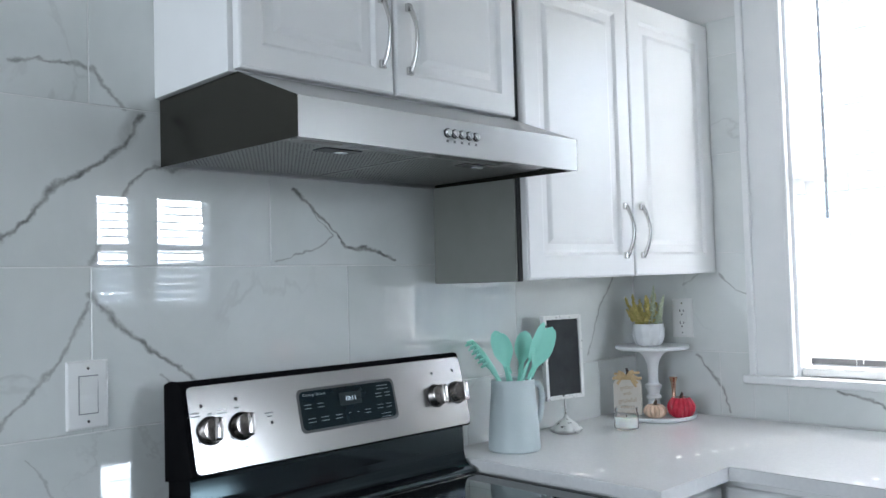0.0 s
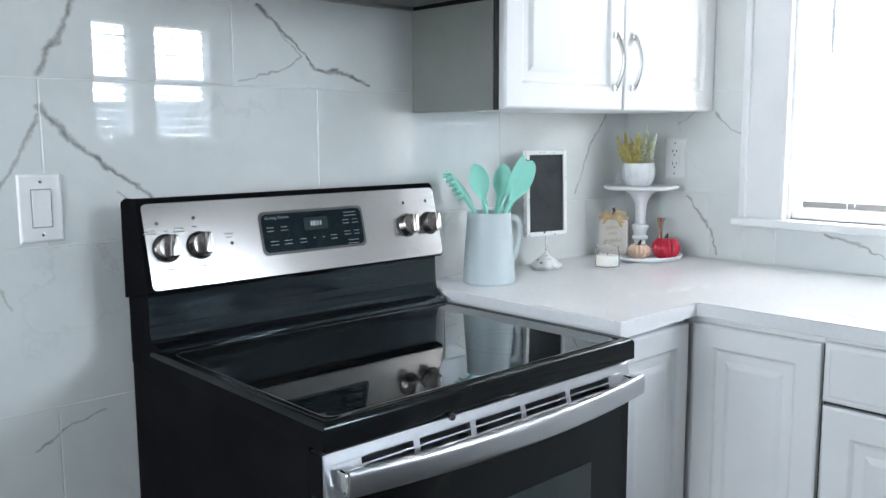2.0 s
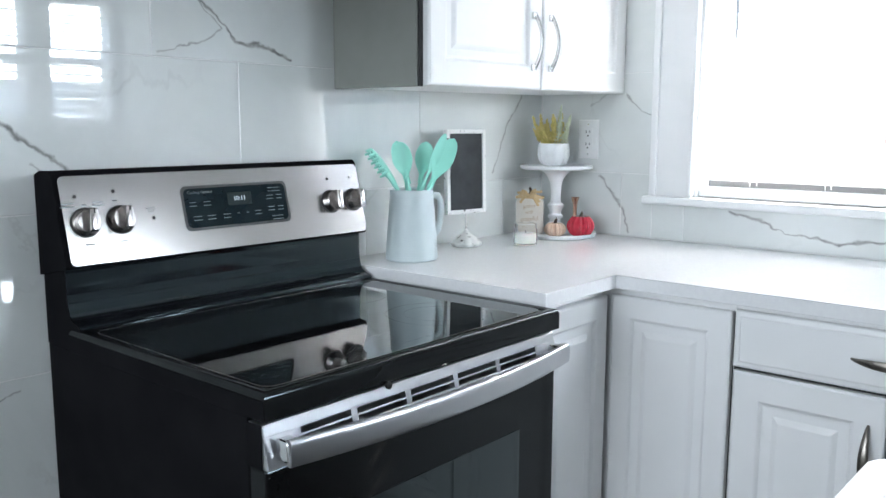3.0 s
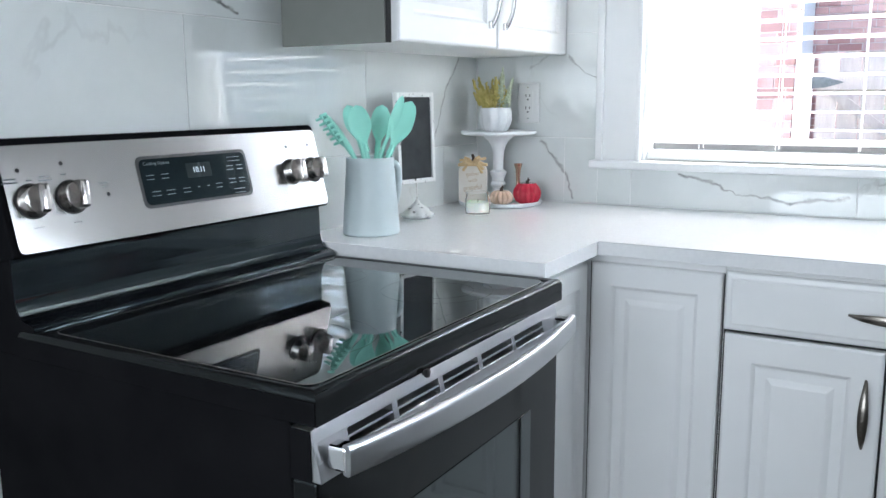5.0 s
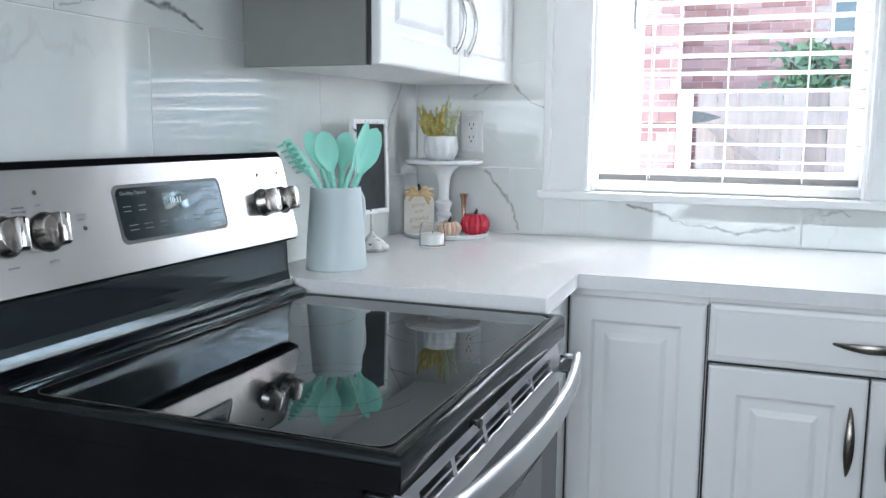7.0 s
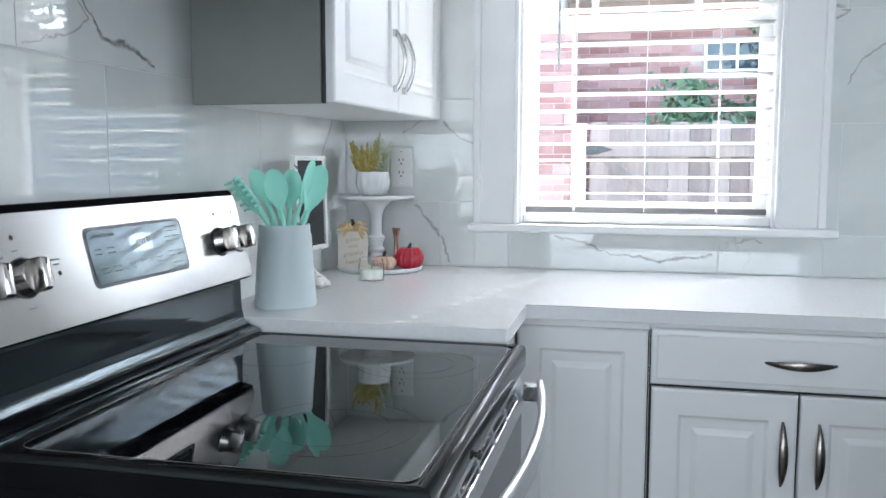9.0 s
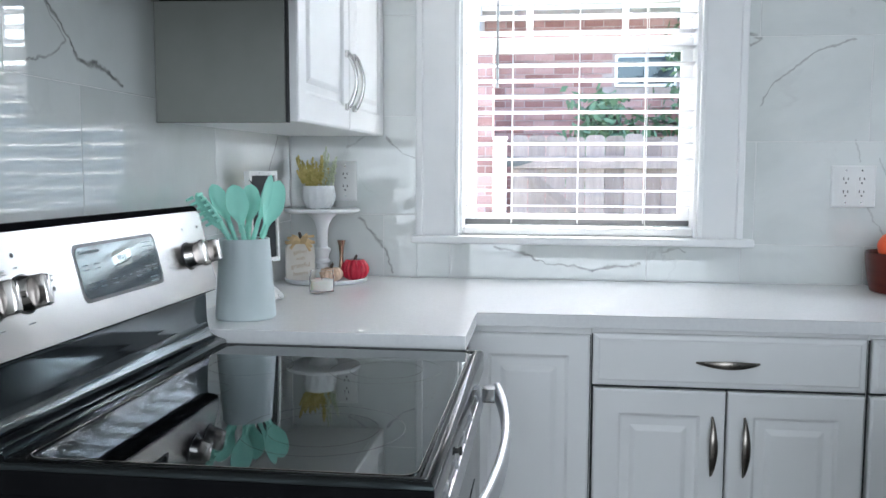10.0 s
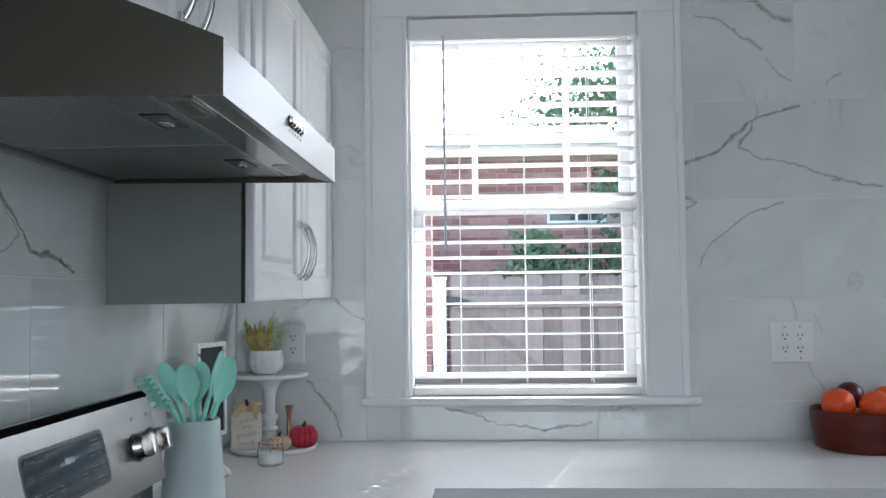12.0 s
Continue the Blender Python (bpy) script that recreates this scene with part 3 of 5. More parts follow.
part("bottom_rail", box(0.569, 1.287, 0.006, 0.054, 1.0545, 1.081, 0.005), BLIND_WHITE, blind)
for x in LADDERS:
    for y in (0.0135, 0.0665):
        part("ladder_cord", sweep([(x, y, 1.091), (x, y, 1.6), (x, y, 2.22)], 0.0011, 6), CORD, blind)
    part("cord_tail", sweep([(x, 0.016, 1.088), (x + 0.004, 0.010, 1.078), (x + 0.012, 0.008, 1.072)], 0.0012, 6), CORD, blind)
wand = part("tilt_wand", sweep([(0.676, -0.030, 2.205), (0.677, -0.032, 1.85), (0.678, -0.033, 1.516)], 0.0042, 8), WAND, blind, "clear grey plastic wand", True)
part("hook", sweep([(0.676, -0.031, 2.203), (0.676, -0.020, 2.212), (0.676, 0.012, 2.218)], 0.0018, 6), CHROME, wand)

# ---- side windows with blinds ----
for n_, (y0, y1) in enumerate(EAST_WINDOWS):
    w = thing("window_%d" % (n_ + 2), "small white window with slat blind", "window", kind="structure")
    for a, c in ((y0, y0 + 0.025), (y1 - 0.025, y1)):
        part("jamb", box(EAST + 0.02, EAST + 0.12, a, c, EZ0, EZ1), VINYL, w)
    for a, c in ((EZ0, EZ0 + 0.03), (EZ1 - 0.03, EZ1), (1.585, 1.62)):
        part("rail", box(EAST + 0.04, EAST + 0.10, y0 + 0.025, y1 - 0.025, a, c), VINYL, w)
    part("window_sill", box(EAST - 0.03, EAST + 0.04, y0 - 0.03, y1 + 0.03, EZ0 - 0.025, EZ0 + 0.002, 0.004), TRIM_PAINT, w)
    sb = thing("window_blind", "small white slat blind with open slats", "blind")
    first = part("slat", box(-0.021, 0.021, y0 + 0.03, y1 - 0.03, -0.0014, 0.0014), BLIND_SLAT, sb)
    for i in range(14):
        s = first if i == 0 else first.copy()
        if i:
            scene.collection.objects.link(s)
        s.location = (EAST + 0.012, 0, EZ0 + 0.035 + i * 0.0427)
        s.rotation_euler = (0, radians(-16), 0)
    part("headrail", box(EAST - 0.012, EAST + 0.035, y0 + 0.027, y1 - 0.027, EZ1 - 0.03, EZ1 - 0.002), BLIND_WHITE, sb)
    part("ladder_cord", sweep([(EAST - 0.012, (y0 + y1) / 2, EZ0 + 0.03), (EAST - 0.012, (y0 + y1) / 2, EZ1 - 0.03)], 0.0012, 6), CORD, sb)


# ---- cabinets ----
def bow_handle(parent, mat, m, length=0.137):
    """A bowed bar pull on two flat feet, along v."""
    n = 14
    path = [(0, length * i / n, 0.008 + 0.022 * math.sin(math.pi * i / n) ** 0.8) for i in range(n + 1)]
    h = part("handle", moved(sweep(path, lambda s: (0.0050 + 0.0022 * (1 - math.sin(math.pi * s)), 0.0030), 10, up=(1, 0, 0)), m), mat, parent, "brushed nickel bow handle", True)
    for v in (0.0, length):
        part("foot", moved(box(-0.0075, 0.0075, v - 0.009, v + 0.009, 0.0, 0.010, 0.002), m), mat, h)


def leaf_handle(parent, mat, m, length=0.145):
    """A pull that swells in the middle, along v."""
    n = 16
    path = [(0, length * i / n, 0.001 + 0.026 * math.sin(math.pi * i / n) ** 0.7) for i in range(n + 1)]
    part("handle", moved(sweep(path, lambda s: (0.0034, 0.0028 + 0.0075 * math.sin(math.pi * s)), 10, up=(1, 0, 0)), m), mat, parent, "antique nickel leaf-shaped handle", True)


def door_x(parent, x, y0, y1, z0, z1, rail=0.063, name="door"):
    return part(name, moved(raised_panel(y1 - y0, z1 - z0, rail), facing_x(x, y0, z0)), CABINET_PAINT, parent)


def door_s(parent, y, x0, x1, z0, z1, rail=0.063, flat=False):
    return part("drawer_front" if flat else "door", moved((slab_front if flat else raised_panel)(x1 - x0, z1 - z0, *(() if flat else (rail,))), facing_south(x0, y, z0)), CABINET_PAINT, parent)


FX = 0.290      # face of the wall cabinets, behind the doors
hood_cab = thing("wall_cabinet", "white wall cabinet with two raised-panel doors above the hood", "cabinet")
b = box(0.001, FX, -1.738, -0.962, 1.752, 2.172, 0.0015)
part("body", b, CABINET_PAINT, hood_cab)
da = door_x(hood_cab, FX + 0.001, -1.727, -1.357, 1.757, 2.166, 0.052)
db = door_x(hood_cab, FX + 0.001, -1.351, -0.966, 1.757, 2.166, 0.052)
bow_handle(da, NICKEL, facing_x(FX + 0.021, -1.391, 1.816))
bow_handle(db, NICKEL, facing_x(FX + 0.021, -1.315, 1.813))

tall_cab = thing("wall_cabinet", "white wall cabinet with two tall raised-panel doors and grey side", "cabinet")
part("body", box(0.001, FX, -0.936, -0.003, 1.369, 2.172, 0.001), CABINET_PAINT, tall_cab)
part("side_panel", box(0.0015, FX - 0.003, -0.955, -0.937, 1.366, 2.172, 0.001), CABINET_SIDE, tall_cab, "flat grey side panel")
# Solid dark strip in place of the shaded gap at the door edge.
part("edge_strip", box(FX - 0.003, FX + 0.002, -0.950, -0.937, 1.366, 2.172), GAP_SHADE, tall_cab, "dark strip drawn for the shaded gap beside the door")
da = door_x(tall_cab, FX + 0.001, -0.936, -0.470, 1.369, 2.166)
db = door_x(tall_cab, FX + 0.001, -0.465, -0.001, 1.369, 2.166)
bow_handle(da, NICKEL, facing_x(FX + 0.021, -0.515, 1.427))
bow_handle(db, NICKEL, facing_x(FX + 0.021, -0.433, 1.427))
# it hangs a little lower towards the range
for ob in tall_cab.children_recursive:
    for v in ob.data.vertices:
        v.co.z += 0.0085 * v.co.y

FB = 0.624      # face of the base cabinets, behind the doors
narrow = thing("base_cabinet", "narrow white base cabinet beside the range", "cabinet")
b = box(0.02, FB, -0.962, -0.646, 0.10, 0.8815)
box(0.02, 0.56, -0.962, -0.646, 0.0, 0.101, bm=b)
part("body", b, CABINET_PAINT, narrow)
# Dark plates fill the gaps round the cabinet fronts with painted shade.
part("shadow_gap", box(FB - 0.01, FB + 0.0008, -0.960, -0.6465, 0.118, 0.856), GAP_SHADE, narrow)
door_x(narrow, FB, -0.958, -0.652, 0.115, 0.858, 0.055)

corner = thing("base_cabinet", "white corner base cabinet with one tall raised-panel door", "cabinet")
b = box(0.02, 0.950, -FB, -0.02, 0.10, 0.8815)
box(0.02, 0.950, -0.56, -0.02, 0.0, 0.101, bm=b)
part("body", b, CABINET_PAINT, corner)
part("shadow_gap", box(0.640, 0.9495, -FB - 0.0008, -FB + 0.01, 0.118, 0.858), GAP_SHADE, corner)
door_s(corner, -FB, 0.6475, 0.947, 0.115, 0.860, 0.055)

sink_base = thing("base_cabinet", "white base cabinet with a wide drawer over two doors", "cabinet")
b = box(0.951, 1.594, -FB, -0.02, 0.10, 0.8815)
box(0.951, 1.594, -0.56, -0.02, 0.0, 0.101, bm=b)
part("body", b, CABINET_PAINT, sink_base)
part("shadow_gap", box(0.9515, 1.5935, -FB - 0.0008, -FB + 0.01, 0.118, 0.862), GAP_SHADE, sink_base)
dr = door_s(sink_base, -FB, 0.954, 1.588, 0.738, 0.866, flat=True)
da = door_s(sink_base, -FB, 0.957, 1.2705, 0.115, 0.730)
db = door_s(sink_base, -FB, 1.2755, 1.589, 0.115, 0.730)
leaf_handle(dr, NICKEL_DARK, facing_south(1.272 - 0.0725, -FB - 0.020, 0.801) @ pose(0, 0, 0, 0, 0, -90))
leaf_handle(da, NICKEL_DARK, facing_south(1.240, -FB - 0.020, 0.524))
leaf_handle(db, NICKEL_DARK, facing_south(1.3155, -FB - 0.020, 0.524))

end_base = thing("base_cabinet", "white base cabinet with drawer and door under the fruit bowl", "cabinet")
b = box(1.595, 2.74, -FB, -0.02, 0.10, 0.8815)
box(1.595, 2.74, -0.56, -0.02, 0.0, 0.101, bm=b)
part("body", b, CABINET_PAINT, end_base)
part("shadow_gap", box(1.5955, 2.735, -FB - 0.0008, -FB + 0.01, 0.118, 0.862), GAP_SHADE, end_base)
for x0 in (1.600, 2.170):
    dr = door_s(end_base, -FB, x0, x0 + 0.563, 0.738, 0.866, flat=True)
    da = door_s(end_base, -FB, x0, x0 + 0.563, 0.115, 0.730)
    leaf_handle(dr, NICKEL_DARK, facing_south(x0 + 0.28 - 0.0725, -FB - 0.020, 0.801) @ pose(0, 0, 0, 0, 0, -90))
    leaf_handle(da, NICKEL_DARK, facing_south(x0 + 0.53, -FB - 0.020, 0.524))

b = prism([(0.003, -0.004), (0.003, -0.970), (0.674, -0.970), (0.670, -0.667), (2.745, -0.667), (2.745, -0.004)], 2, 0.882, 0.914, 0.0022)
whole("countertop", b, QUARTZ, "white quartz L-shaped countertop on the base cabinets", "countertop")

island = thing("kitchen_island", "unseen kitchen island base with raised panels, darkened against pale reflections", "island")
part("body", box(1.50, 2.02, -2.20, -1.53, 0.09, 0.8815, 0.002), ISLAND_DARK, island)
part("plinth", box(1.54, 1.98, -2.16, -1.57, 0.0, 0.091), ISLAND_DARK, island)
for y0, y1 in ((-2.19, -1.87), (-1.86, -1.54)):
    part("side_panel", moved(raised_panel(y1 - y0, 0.76), facing_west(1.50, y1, 0.11)), ISLAND_DARK, island)
o = rounded(0.62, 0.78, 0.03)
whole("island_countertop", prism([(1.75 + p[0], -1.865 + p[1]) for p in o], 2, 0.882, 0.914, 0.002), QUARTZ, "white quartz island countertop with rounded corner", "countertop")

# ---- range hood ----
hood = thing("range_hood", "stainless steel under-cabinet range hood with push buttons", "range hood")
HY0, HY1 = -1.727, -0.964
shell = [(0.002, 1.750), (0.305, 1.750), (0.487, 1.676), (0.487, 1.606), (0.478, 1.606), (0.478, 1.640), (0.430, 1.632), (0.020, 1.632), (0.020, 1.612), (0.002, 1.612)]
part("shell", prism(shell, 1, HY0 + 0.0015, HY1 - 0.0015), STEEL_HOOD, hood)
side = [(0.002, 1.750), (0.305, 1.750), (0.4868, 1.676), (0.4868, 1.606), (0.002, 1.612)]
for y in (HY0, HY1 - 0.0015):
    part("side_panel", prism(side, 1, y, y + 0.0015), STEEL_SHADED, hood)
part("front_strip", prism([(0.386, 1.6315), (0.436, 1.6315), (0.436, 1.6172), (0.386, 1.618)], 1, HY0 + 0.002, HY1 - 0.002), STEEL, hood)
part("front_lip", prism([(0.4365, 1.6315), (0.4775, 1.6315), (0.4775, 1.6065), (0.4365, 1.6172)], 1, HY0 + 0.002, HY1 - 0.002), STEEL_HOOD, hood, "inner lip of the hood front")
# Thin chrome bead added for the highlight along the lip edge.
part("lip_seam", sweep([(0.4363, HY0 + 0.003, 1.6171), (0.4363, -1.35, 1.6171), (0.4363, HY1 - 0.003, 1.6171)], 0.0007, 8), CHROME, hood)
for y0, y1 in ((HY0 + 0.006, -1.351), (-1.341, HY1 - 0.006)):
    fil = part("grease_filter", box(0.024, 0.384, y0, y1, 1.619, 1.6315, 0.002), STEEL_FILTER, hood, "perforated aluminium grease filter")
    d = bmesh.new()
    for i in range(52):
        for j in range(40):
            x, y = 0.034 + i * 0.0066, y0 + 0.010 + (j + 0.5 * (i % 2)) * (y1 - y0 - 0.020) / 40
            if x > 0.312 and abs(y - (y0 + y1) / 2) < 0.06:
                continue
            vs = [d.verts.new((x + dx, y + dy, 1.6186)) for dx, dy in ((-0.0021, 0.0), (0.0, -0.0028), (0.0021, 0.0), (0.0, 0.0028))]
            d.faces.new(vs)
    tagged(part("perforation", d, PERFORATION, fil), kind="stuff")
    part("latch", box(0.325, 0.365, (y0 + y1) / 2 - 0.045, (y0 + y1) / 2 + 0.045, 1.6165, 1.6195, 0.001), BLACK_PLASTIC, fil)
    part("latch_tab", box(0.338, 0.352, (y0 + y1) / 2 - 0.006, (y0 + y1) / 2 + 0.02, 1.6135, 1.617, 0.001), CHROME, fil)
# Dark strip puts the seam between the filters in shade.
part("filter_gap", box(0.024, 0.384, -1.3505, -1.3415, 1.6205, 1.6312), GAP_SHADE, hood)
for y in (-1.62, -1.07):
    o = [(0.411 + p[0], y + p[1]) for p in rounded(0.036, 0.13, 0.0175)]
    lamp_ = part("light_ring", prism(o, 2, 1.6160, 1.6172, 0.0004), STEEL_HOOD, hood)
    o = [(0.411 + p[0], y + p[1]) for p in rounded(0.020, 0.085, 0.0095)]
    part("light_lens", prism(o, 2, 1.6153, 1.6161), NICKEL_DARK, lamp_)
for i in range(5):
    y = -1.380 + i * 0.0200
    bt = part("push_button", moved(lathe([(0.0075, 0), (0.0075, 0.005), (0.0060, 0.0075), (0.002, 0.0080)], 18), Matrix.Translation((0.487, y, 1.648)) @ pose(0, 0, 0, 0, 90, 0)), CHROME, hood, "", True)
    part("button_collar", moved(lathe([(0.0090, 0), (0.0090, 0.002), (0.0078, 0.0022)], 18), Matrix.Translation((0.487, y, 1.648)) @ pose(0, 0, 0, 0, 90, 0)), BLACK_PLASTIC, bt)
    part("button_mark", box(0.4865, 0.4874, y - 0.003, y + 0.003, 1.630, 1.635), PRINT_DARK, hood)

# ---- range ----
rng = thing("kitchen_range", "black freestanding electric range with stainless steel control panel", "range")
RY0, RY1 = -1.738, -0.976
part("body", box(0.03, 0.665, RY0 + 0.004, RY1 - 0.004, 0.06, 0.846, 0.004), ENAMEL_SIDE, rng)
for x, y in ((0.08, RY0 + 0.05), (0.08, RY1 - 0.05), (0.60, RY0 + 0.05), (0.60, RY1 - 0.05)):
    part("foot", lathe([(0.02, 0.0), (0.02, 0.02), (0.012, 0.022), (0.012, 0.062)], 14, (x, y, 0)), BLACK_PLASTIC, rng)
# cooktop rim with a rolled edge round the recessed glass
b = bmesh.new()
loops = []
for inset, z in ((0.0, 0.846), (0.0, 0.878), (0.002, 0.884), (0.007, 0.888), (0.014, 0.8887), (0.019, 0.8870), (0.022, 0.8845)):
    x0 = 0.125 + inset * (2.2 if inset > 0.006 else 1.0)
    loops.append([b.verts.new(p) for p in ((x0, RY0 + inset, z), (0.712 - inset, RY0 + inset, z), (0.712 - inset, RY1 - inset, z), (x0, RY1 - inset, z))])
for lo, hi in zip(loops, loops[1:]):
    for k in range(4):
        b.faces.new((lo[k], lo[(k + 1) % 4], hi[(k + 1) % 4], hi[k]))
b.faces.new(loops[0])
b.faces.new(loops[-1])
rim = part("cooktop_rim", b, ENAMEL, rng, "glossy black enamel rim", True)
o = [(0.430 + p[0], (RY0 + RY1) / 2 + p[1]) for p in rounded(0.512, 0.712, 0.022)]
glass = part("cooktop_glass", prism(o, 2, 0.8846, 0.8866, 0.0006), BLACK_GLASS, rng, "black ceramic glass cooktop")
b = None
for p, q in zip(o, o[1:] + o[:1]):
    b = sweep([(p[0], p[1], 0.8864), (q[0], q[1], 0.8864)], 0.0004, 6, bm=b)
part("glass_edge", b, NICKEL_DARK, glass, "thin bright edge of the glass")
for cx, cy, rr in ((0.545, -1.175, (0.105, 0.068)), (0.525, -1.545, (0.118, 0.080)), (0.285, -1.545, (0.080,)), (0.285, -1.175, (0.080,)), (0.255, -1.36, (0.055,))):
    for r in rr:
        part("burner_ring", curved_ring(cx, cy, 0.88685, r), PRINT_GREY, glass)
for i in range(4):
    part("burner_mark", box(0.655, 0.657, -1.42 + i * 0.03, -1.405 + i * 0.03, 0.8866, 0.88685), PRINT_GREY, glass)
# backguard: sloped riser with a rolled ledge, and the tilted control panel
riser = [(0.030, 0.846), (0.135, 0.846), (0.160, 0.887), (0.1595, 0.8925), (0.156, 0.896), (0.150, 0.8985), (0.138, 0.9005), (0.131, 0.9035), (0.126, 0.908), (0.122, 0.914), (0.119, 0.922), (0.117, 0.934), (0.116, 0.950), (0.115, 0.990), (0.113, 1.02), (0.030, 1.02)]
part("riser", prism(riser, 1, RY0 + 0.006, RY1 - 0.006, 0.0008), ENAMEL_RISER, rng, "glossy black riser behind the cooktop", True)
part("riser_end", prism(riser, 1, RY0 + 0.0042, RY0 + 0.0058), ENAMEL_SIDE, rng)
part("rim_skirt", box(0.126, 0.711, RY0 - 0.0016, RY0 - 0.0003, 0.847, 0.877), ENAMEL_SIDE, rng)
back = [(0.028, 0.98), (0.132, 1.000), (0.138, 1.004), (0.098, 1.174), (0.091, 1.1805), (0.078, 1.1797), (0.056, 1.140), (0.028, 1.10)]
back_ob = part("backguard", prism(back, 1, RY0, RY1, 0.003), ENAMEL_SIDE, rng, "black backguard housing", True)
part("top_edge", prism([(0.079, 1.1798), (0.090, 1.1806), (0.090, 1.1814), (0.079, 1.1808)], 1, RY0 + 0.003, RY1 - 0.003), BLACK_PLASTIC, back_ob, "black top edge")
part("backguard_end", prism([(0.028, 0.98), (0.132, 1.000), (0.138, 1.004), (0.098, 1.174), (0.090, 1.181), (0.050, 1.180), (0.028, 1.172)], 1, RY0 - 0.003, RY0 + 0.005, 0.002), ENAMEL_SIDE, back_ob, "black end of the backguard", True)
TILT_P = math.degrees(math.atan2(0.040, 0.160))
PANEL = facing_x(0.141, RY0 + 0.006, 1.006) @ pose(0, 0, 0, -TILT_P, 0, 0)
PW, PH = RY1 - RY0 - 0.010, 0.169
o = rounded(PW, PH, 0.010)
panel = part("control_panel", moved(prism([(PW / 2 + p[0], PH / 2 + p[1]) for p in o], 2, -0.004, 0.002, 0.0012), PANEL), STEEL, rng, "brushed stainless steel control panel")


def on_panel(y, up):
    """u, v on the panel from the world's y and the height along it."""
    return y - (RY0 + 0.006), up


u0, v0 = on_panel(-1.347, 0.090)
o = rounded(0.262, 0.083, 0.012)
bez = part("display_bezel", moved(prism([(u0 + p[0] * 1.045, v0 + p[1] * 1.14) for p in o], 2, 0.0012, 0.0026), PANEL), BLACK_PLASTIC, panel)
disp = part("display", moved(prism([(u0 + p[0], v0 + p[1]) for p in o], 2, 0.0015, 0.0032), PANEL), DISPLAY, panel, "black glass display with clock")
part("clock_window", moved(prism([(u0 + 0.005 + p[0], v0 + 0.014 + p[1]) for p in rounded(0.062, 0.028, 0.002)], 2, 0.003, 0.0034), PANEL), BLACK_GLASS, disp)
text_mesh("clock_digits", "10:11", 0.0145, LED, disp, PANEL @ Matrix.Translation((u0 + 0.005, v0 + 0.014, 0.0040)))
text_mesh("display_title", "Cooking Options", 0.0085, PRINT_LIGHT, disp, PANEL @ Matrix.Translation((u0 - 0.092, v0 + 0.033, 0.0036)))
for du, dv, w in ((-0.112, 0.012, 0.017), (-0.078, 0.012, 0.017), (-0.106, -0.018, 0.020), (-0.072, -0.018, 0.020), (-0.034, -0.018, 0.018), (-0.004, -0.018, 0.006), (0.020, -0.018, 0.006), (0.048, -0.016, 0.016),
                  (0.086, 0.016, 0.018), (0.112, 0.016, 0.016), (0.086, -0.010, 0.018), (0.112, -0.010, 0.016), (0.10, 0.033, 0.034), (0.10, -0.031, 0.03)):
    for r in (0.0, -0.0075):
        if w < 0.01 and r:
            continue
        part("key_label", moved(box(u0 + du - w / 2, u0 + du + w / 2, v0 + dv + r - 0.0007, v0 + dv + r + 0.0007, 0.003, 0.0035), PANEL), PRINT_LIGHT, disp)


def knob(y, up, turn):
    u, v = on_panel(y, up)
    m = PANEL @ Matrix.Translation((u, v, 0.002)) @ pose(0, 0, 0, 0, 0, turn)
    k = part("knob", moved(lathe([(0.0265, 0), (0.0265, 0.004), (0.0245, 0.007), (0.0235, 0.016), (0.0215, 0.019), (0.004, 0.0195)], 32), m), KNOB_METAL, rng, "metal burner knob", True)
    g = prism([(-0.0235, 0.010), (0.0235, 0.010), (0.0225, 0.034), (0.0195, 0.038), (-0.0195, 0.038), (-0.0225, 0.034)], 0, -0.0075, 0.0075, 0.002)
    part("grip", moved(g, m), KNOB_METAL, k, "", True)
    part("pointer", moved(box(-0.0012, 0.0012, 0.012, 0.021, 0.0375, 0.0384), m), PLASTIC_SLOT, k)
    part("skirt", moved(lathe([(0.0285, 0), (0.0285, 0.0018), (0.027, 0.0022)], 32), m), BLACK_PLASTIC, k)


for y, turn in ((-1.692, -8), (-1.622, -8), (-1.082, -5), (-1.010, -5)):
    knob(y, 0.080, turn)
for y, up in ((-1.705, 0.130), (-1.628, 0.136), (-1.552, 0.078), (-1.082, 0.135), (-1.010, 0.136)):
    u, v = on_panel(y, up)
    part("indicator", moved(lathe([(0.0035, 0), (0.0035, 0.0006), (0.001, 0.0008)], 14), PANEL @ Matrix.Translation((u, v, 0.0018))), PLASTIC_SLOT, panel)
for y, up, w in ((-1.722, 0.117, 0.022), (-1.722, 0.111, 0.026), (-1.690, 0.113, 0.010), (-1.662, 0.117, 0.020), (-1.662, 0.111, 0.024), (-1.690, 0.038, 0.018), (-1.622, 0.038, 0.016), (-1.628, 0.118, 0.010), (-1.556, 0.098, 0.020), (-1.556, 0.091, 0.012)):
    u, v = on_panel(y, up)
    part("panel_label", moved(box(u - w / 2, u + w / 2, v - 0.0009, v + 0.0009, 0.0018, 0.0023), PANEL), PRINT_LIGHT, panel)
# oven door with vented trim and bowed handle
door = part("oven_door", box(0.666, 0.706, RY0 + 0.004, RY1 - 0.004, 0.235, 0.770, 0.004), ENAMEL, rng, "black glass oven door")
part("door_window", box(0.7055, 0.7075, RY0 + 0.13, RY1 - 0.13, 0.33, 0.66, 0.0005), BLACK_GLASS, door)
b = box(0.666, 0.714, RY0 + 0.004, RY1 - 0.004, 0.8185, 0.838, 0.002)
box(0.666, 0.714, RY0 + 0.004, RY1 - 0.004, 0.7705, 0.797, 0.002, bm=b)
